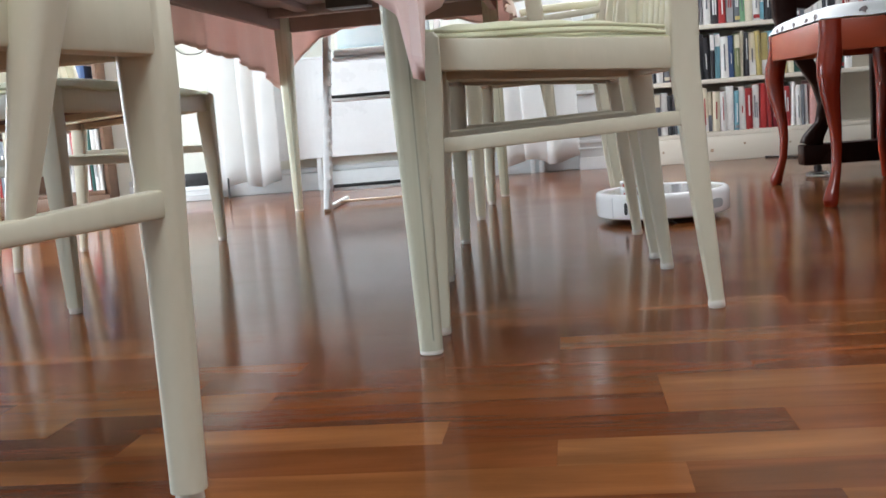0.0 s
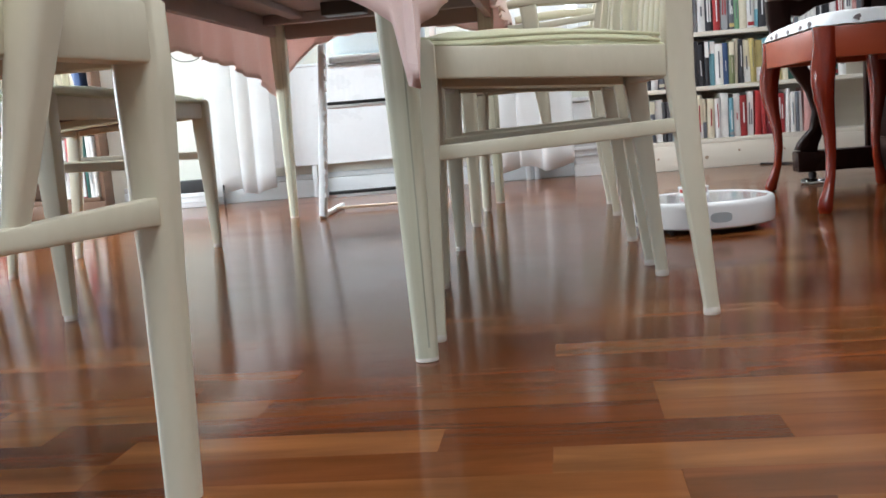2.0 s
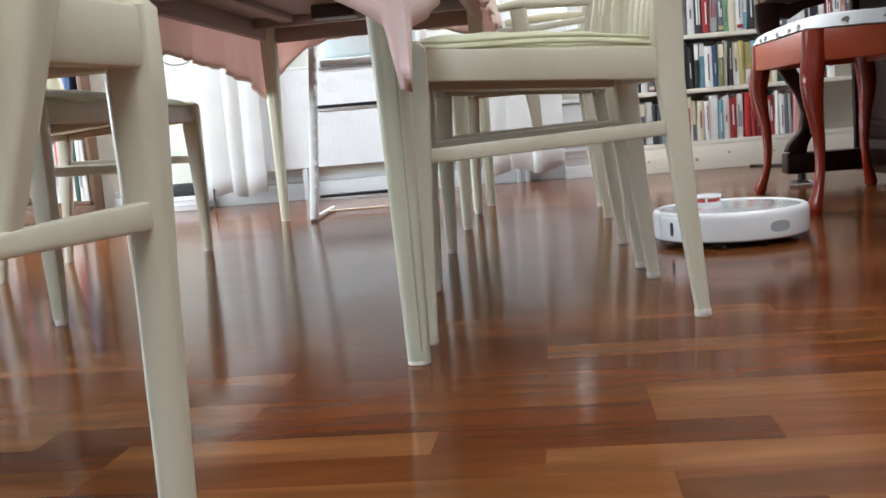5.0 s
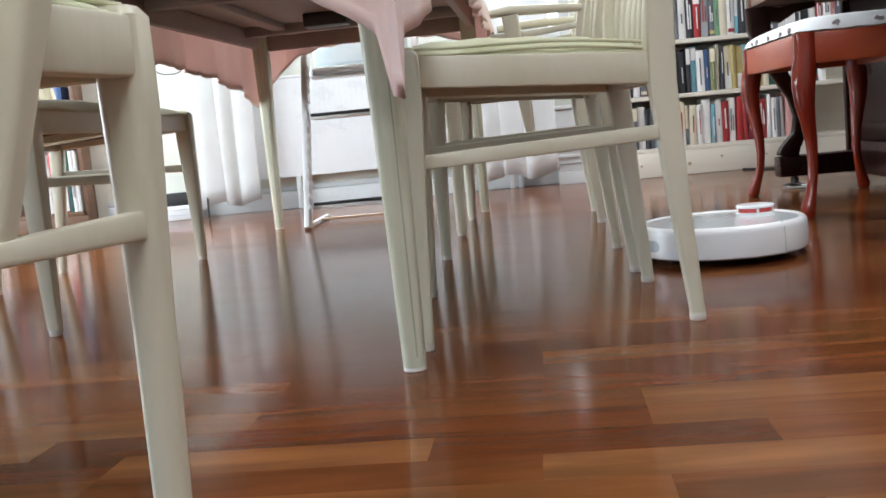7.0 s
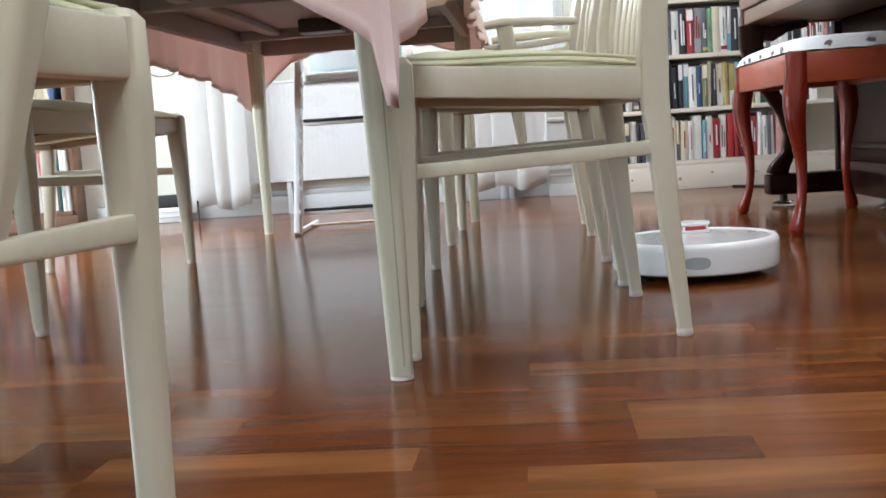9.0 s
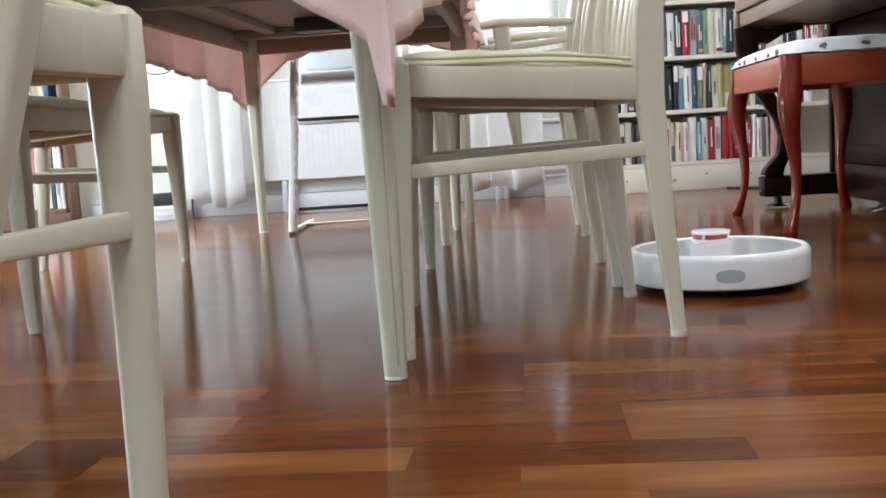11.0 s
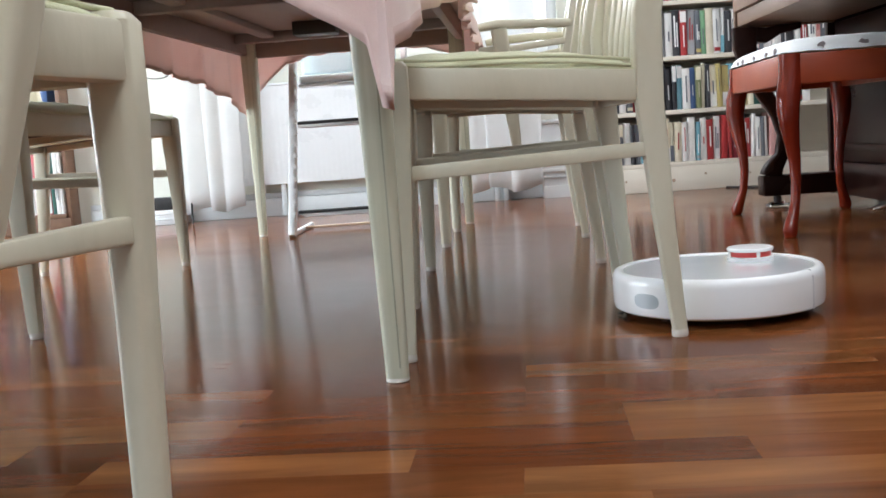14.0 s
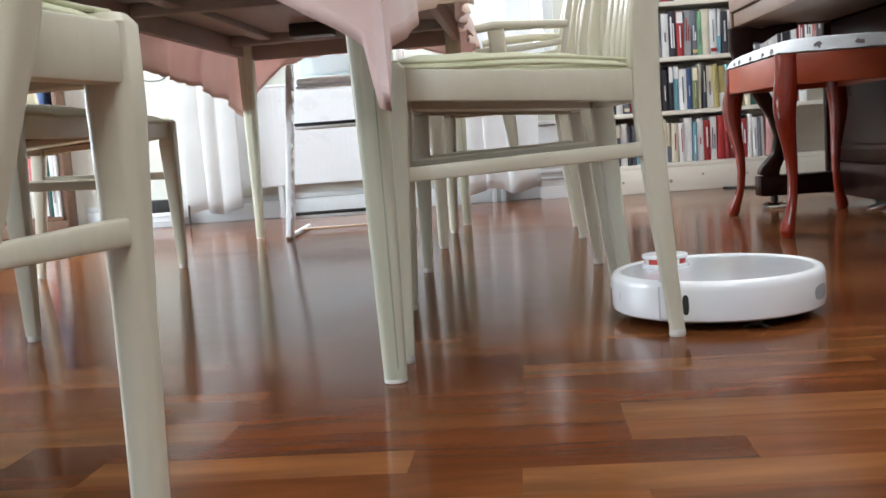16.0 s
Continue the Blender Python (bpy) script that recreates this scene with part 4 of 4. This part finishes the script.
row(0.83, 1.63, 4.575, 0.129, 0.21, "swkswskwcccwwtwrwrrddrwwswppsgwpwckgwspwgwkscwpgsw")
row(0.83, 1.72, 4.575, 0.362, 0.215, "kwsrkwrkkktwbockcyytoyceebswktewkrsgwktevtcybscw")
row(0.83, 1.97, 4.575, 0.599, 0.22, "wgkrwkdgwkrgsvcwwkwkcwsrkwwkkwrwpswgswkwcgkwcwkr")
row(0.83, 1.97, 4.575, 0.842, 0.22, "krwskgwsrkwcwbkwtrskwgknwrkcwskrwgwkdrkwskwgskcwr")

# low bookcase on the far left
bookcase("brown_bookcase", -2.55, -1.672, 4.66, (0.085, 0.40, 0.72, 1.04, 1.36), 1.7, "tall brown wooden bookcase with rows of books", M_WALNUT_LIGHT)
xx = -1.85
for k, w, h in (("w", 0.022, 0.27), ("r", 0.075, 0.275), ("e", 0.016, 0.285), ("w", 0.02, 0.28), ("w", 0.012, 0.28)):
    book(xx, 4.668, 0.0856, w, h, 0.10, k, where="in the brown bookcase")
    xx += w + 0.0015
xx = -2.3
for k, w, h in (("k", 0.04, 0.26), ("b", 0.03, 0.25), ("r", 0.05, 0.27), ("s", 0.04, 0.26), ("w", 0.05, 0.25)):
    book(xx, 4.668, 0.0856, w, h, 0.10, k, where="in the brown bookcase")
    xx += w + 0.003
for z, seq in ((0.40, "dkrnskbkswnkrsdkbskbbw"), (0.72, "rkdnskbkrnwkrsdkbskdrk"), (1.04, "kndrskbksnskrsdkbskdrw")):
    xx = -2.52
    for k in seq:
        w = rnd_book.uniform(0.028, 0.042)
        if xx + w < -1.70:
            book(xx, 4.668, z + 0.0006, w, rnd_book.uniform(0.21, 0.27), 0.10, k, where="in the brown bookcase")
        xx += w + 0.002


# ---- robot vacuum cleaner ----
def robot():
    """Front is -y, origin on the floor."""
    r = tagged(empty("robot_vacuum"), "round white robot vacuum cleaner driving on the wooden floor", "robot vacuum")
    bm = bmesh.new()
    lathe(bm, [(0.150, 0.0125), (0.1665, 0.013), (0.1735, 0.0165), (0.1752, 0.024), (0.1752, 0.060), (0.1742, 0.0665), (0.1712, 0.0715), (0.1665, 0.0738), (0.1620, 0.0738), (0.1592, 0.0725), (0.1580, 0.0700)], 96)
    part("body", bm, M_ROBOT, r)
    bm = bmesh.new()
    lathe(bm, [(0.1575, 0.0698), (0.1572, 0.0712), (0.08, 0.0716), (0.001, 0.0717)], 72)
    part("lid", bm, M_ROBOT_TOP, r, "pale grey glossy lid")
    bm = bmesh.new()
    lathe(bm, [(0.100, 0.006), (0.14, 0.0075), (0.150, 0.012)], 40)
    part("underside", bm, M_BLACK, r, "dark underside")
    # laser turret toward the rear
    ty = 0.092
    tur = bmesh.new()
    lathe(tur, [(0.0404, 0.0715), (0.0404, 0.0768), (0.0381, 0.0785), (0.0362, 0.0785)], 40)
    bmesh.ops.translate(tur, verts=tur.verts, vec=(0, ty, 0))
    t = part("turret", tur, M_ROBOT, r)
    bm = bmesh.new()
    lathe(bm, [(0.0352, 0.0786), (0.0352, 0.0865)], 40)
    bmesh.ops.translate(bm, verts=bm.verts, vec=(0, ty, 0))
    part("red_ring", bm, M_RED, t, "red sensor ring")
    bm = bmesh.new()
    lathe(bm, [(0.0362, 0.0866), (0.0390, 0.0872), (0.0399, 0.0888), (0.0397, 0.0912), (0.0381, 0.0928), (0.03, 0.0934), (0.001, 0.0936)], 40)
    bmesh.ops.translate(bm, verts=bm.verts, vec=(0, ty, 0))
    part("cap", bm, M_ROBOT, t)
    for a in (60, 150, 240, 330):
        bm = bmesh.new()
        box(bm, -0.0028, 0.0028, -0.0015, 0.0015, 0.0784, 0.0868)
        bm.transform(pose(0.0368 * math.cos(radians(a)), ty + 0.0368 * math.sin(radians(a)), 0, 0, 0, a + 90))
        part("strut", bm, M_ROBOT, t)

    def curved(name, ang, half, z0, z1, rad, material, parent, label="", soft=True):
        """A rounded plate on the side of the body, round the direction ang from the front, positive to the robot's left."""
        bm = bmesh.new()
        n = 14
        hz, mz = (z1 - z0) / 2, (z0 + z1) / 2
        e = 0.75 if soft else 0.1
        rings = []
        for k in range(n + 1):
            c = -math.cos(math.pi * k / n)
            th = radians(ang) + half * math.copysign(abs(c) ** 0.9, c)
            v = max(0.0004, hz * max(0.0, 1 - abs(c) ** (2 / e)) ** (e / 2))
            rings.append([Vector((q * math.sin(th), -q * math.cos(th), mz + w)) for q, w in ((rad - 0.004, -v), (rad, -v), (rad, v), (rad - 0.004, v))])
        loft(bm, rings)
        return part(name, bm, material, parent, label)
    curved("sensor_window", 0, 0.148, 0.028, 0.0505, 0.1757, M_ROBOT_WIN, r, "grey rounded sensor window")
    curved("wall_sensor", -83, 0.03, 0.026, 0.055, 0.1757, M_BLACK, r, "black side sensor")
    for a in (97.5, -97.5):
        curved("bumper_seam", a, 0.008, 0.015, 0.066, 0.1756, M_ROBOT_SEAM, r, soft=False)
        bm = bmesh.new()
        box(bm, -0.0012, 0.0012, -0.1725, -0.159, 0.0725, 0.0741)
        bm.transform(pose(0, 0, 0, 0, 0, a))
        part("rim_seam", bm, M_ROBOT_SEAM, r)
    for a in range(130, 231, 10):
        curved("exhaust_slot", a, 0.012, 0.036, 0.05, 0.1756, M_ROBOT_SEAM, r)
    for s in (-1, 1):
        bm = bmesh.new()
        lathe(bm, [(0.001, -0.011), (0.028, -0.011), (0.031, -0.008), (0.031, 0.008), (0.028, 0.011), (0.001, 0.011)], 24)
        bm.transform(pose(s * 0.115, 0.0, 0.0315, 0, 90, 0))
        part("wheel", bm, M_BLACK, r)
    bm = bmesh.new()
    lathe(bm, [(0.001, -0.008), (0.012, -0.008), (0.012, 0.008), (0.001, 0.008)], 16)
    bm.transform(pose(0, -0.125, 0.0125, 0, 90, 0))
    part("front_caster", bm, M_BLACK, r)
    bm = bmesh.new()
    lathe(bm, [(0.010, 0.005), (0.011, 0.012), (0.006, 0.0145)], 14)
    bmesh.ops.translate(bm, verts=bm.verts, vec=(-0.105, -0.105, 0))
    br = part("side_brush", bm, M_BLACK, r)
    for a in (20, 140, 260):
        bm = bmesh.new()
        bar(bm, [(-0.105 + 0.008 * math.cos(radians(a)), -0.105 + 0.008 * math.sin(radians(a)), 0.007), (-0.105 + 0.022 * math.cos(radians(a)), -0.105 + 0.022 * math.sin(radians(a)), 0.0025)], [(0.006, 0.002), (0.012, 0.0015)], side=(-math.sin(radians(a)), math.cos(radians(a)), 0), r=0.0005)
        part("bristle", bm, M_BLACK, br)
    # true size: 33.5 cm across
    for ob in r.children_recursive:
        ob.data.transform(Matrix.Diagonal((0.957, 0.957, 1.03, 1)))
    return r


vacuum = robot()


# ---- parquet floor, strip by strip ----
floor = tagged(part("floor", solid(LEFT - 0.2, RIGHT + 0.2, FRONT - 0.2, BACK + 0.2, -0.12, -0.0022), M_SUB), "glossy reddish brown hardwood strip parquet", "floor", kind="structure")


def strip_points(length, width):
    c, g = 0.00012, 0.00003
    a, b = length / 2 - g, width / 2 - g
    low = [(-a, -b, -0.002), (a, -b, -0.002), (a, b, -0.002), (-a, b, -0.002)]
    mid = [(x, y, -0.00008) for x, y, _ in low]
    top = [(-a + c, -b + c, 0), (a - c, -b + c, 0), (a - c, b - c, 0), (-a + c, b - c, 0)]
    faces = [(8, 9, 10, 11)]
    for k in range(4):
        j = (k + 1) % 4
        faces += [(k, j, j + 4, k + 4), (k + 4, j + 4, j + 8, k + 8)]
    return low + mid + top, faces


def parquet():
    # strips end on a common pitch, staggered row by row; the rows before the table are laid as they are, the rest by chance
    width, pitch, turn = 0.0707, 0.11, radians(-5.5)
    laid = {0: "-4 0 d, 0 4 l, 4 7 m", -1: "-3 0 m, 0 2 d, 2 4 m, 4 7 d", -2: "-4 0 m, 0 2 d, 2 4 m, 4 7 d", -3: "-6 -3 l, -3 1 m, 1 4 l, 4 7 m",
            -4: "-8 -5 l, -5 -3 d, -3 1 d, 1 4 l, 4 7 m", -5: "-7 -4 d, -4 -1 l, -1 2 d, 2 5 m", -6: "-7 -4 l, -4 0 m, 0 4 l, 4 6 m", -7: "-3 1 l, 1 4 m"}
    shared = {}

    def strip_mesh(q, tone):
        if (q, tone) not in shared:
            v, f = strip_points(q * pitch, width)
            me = bpy.data.meshes.new("strip")
            me.from_pydata(v, [], f)
            me.materials.append(M_FLOOR[tone])
            shared[q, tone] = me
        return shared[q, tone]
    rnd = random.Random(21)
    ca, sa = math.cos(turn), math.sin(turn)
    ox, oy = 0.11, 1.291
    near, far = [], []
    for j in range(-62, 62):
        pieces = [(int(p.split()[0]), int(p.split()[1]), p.split()[2]) for p in laid[j].split(", ")] if j in laid else []
        k = pieces[-1][1] if pieces else -48 + rnd.randrange(4)
        first = pieces[0][0] if pieces else k
        while k < 40:
            q = rnd.choice((2, 3, 3, 4, 4, 5))
            pieces.append((k, k + q, rnd.choice("dddmmmmlll")))
            k += q
        while first > -48:
            q = rnd.choice((2, 3, 3, 4, 4, 5))
            pieces.append((first - q, first, rnd.choice("dddmmmmlll")))
            first -= q
        for k0, k1, tone in pieces:
            q = k1 - k0
            cx, cy = -0.01 + pitch * (k0 + k1) / 2, -0.007 + (j + 0.5) * width
            wx, wy = ox + cx * ca - cy * sa, oy + cx * sa + cy * ca
            if LEFT - 0.19 < wx - q * pitch / 2 and wx + q * pitch / 2 < RIGHT + 0.19 and FRONT - 0.1 < wy < BACK + 0.1:
                inside = 0.45 < wy < 3.1 and abs(wx) < 0.30 + 0.46 * wy
                (near if inside else far).append((wx, wy, q, tone))
    near.sort(key=lambda s: s[1])
    far += near[300:]
    for wx, wy, q, tone in near[:300]:
        ob = new("strip", strip_mesh(q, tone))
        ob.parent = floor
        ob.matrix_basis = pose(wx, wy, 0, 0, 0, math.degrees(turn))
    verts, faces, slots = [], [], []
    for wx, wy, q, tone in far:
        v, f = strip_points(q * pitch, width)
        n = len(verts)
        verts += [(wx + a * ca - b * sa, wy + a * sa + b * ca, c) for a, b, c in v]
        faces += [tuple(i + n for i in t) for t in f]
        slots += ["dml".index(tone)] * len(f)
    me = bpy.data.meshes.new("strips")
    me.from_pydata(verts, [], faces)
    for tone in "dml":
        me.materials.append(M_FLOOR[tone])
    me.polygons.foreach_set("material_index", slots)
    ob = new("strips", me)
    ob.parent = floor
    ob["kind"] = "stuff"


parquet()


def motions():
    rows = [
        (0, 0.485, 2.624, 41), (0.5, 0.485, 2.613, 38), (1, 0.511, 2.568, 35), (1.5, 0.555, 2.538, 25), (2, 0.570, 2.486, 1),
        (2.5, 0.556, 2.386, -22), (3, 0.524, 2.320, -35), (3.5, 0.539, 2.349, -16), (4, 0.546, 2.361, 29), (4.6, 0.574, 2.314, 30), (5.5, 0.614, 2.204, 0),
        (6.3, 0.610, 2.128, -35), (6.6, 0.578, 2.098, -45), (7, 0.542, 2.072, -68), (7.3, 0.525, 2.066, -80), (7.6, 0.510, 2.070, -89),
        (8, 0.508, 2.079, -95), (8.5, 0.510, 2.082, -62), (9, 0.512, 2.080, -12), (9.2, 0.510, 2.075, 3), (10.2, 0.520, 1.994, 10), (11.3, 0.526, 1.896, -12),
        (11.6, 0.525, 1.889, -8), (12, 0.523, 1.872, 22), (12.5, 0.539, 1.824, 1), (13, 0.524, 1.761, -21), (13.5, 0.488, 1.685, -42),
        (14, 0.450, 1.651, -55), (14.5, 0.434, 1.643, -63), (15, 0.437, 1.640, -34), (15.3, 0.438, 1.638, -7), (15.6, 0.442, 1.638, 21), (16, 0.449, 1.634, 52),
    ]
    walk(vacuum, [(t, pose(x, y, 0, 0, 0, rz)) for t, x, y, rz in rows])


motions()
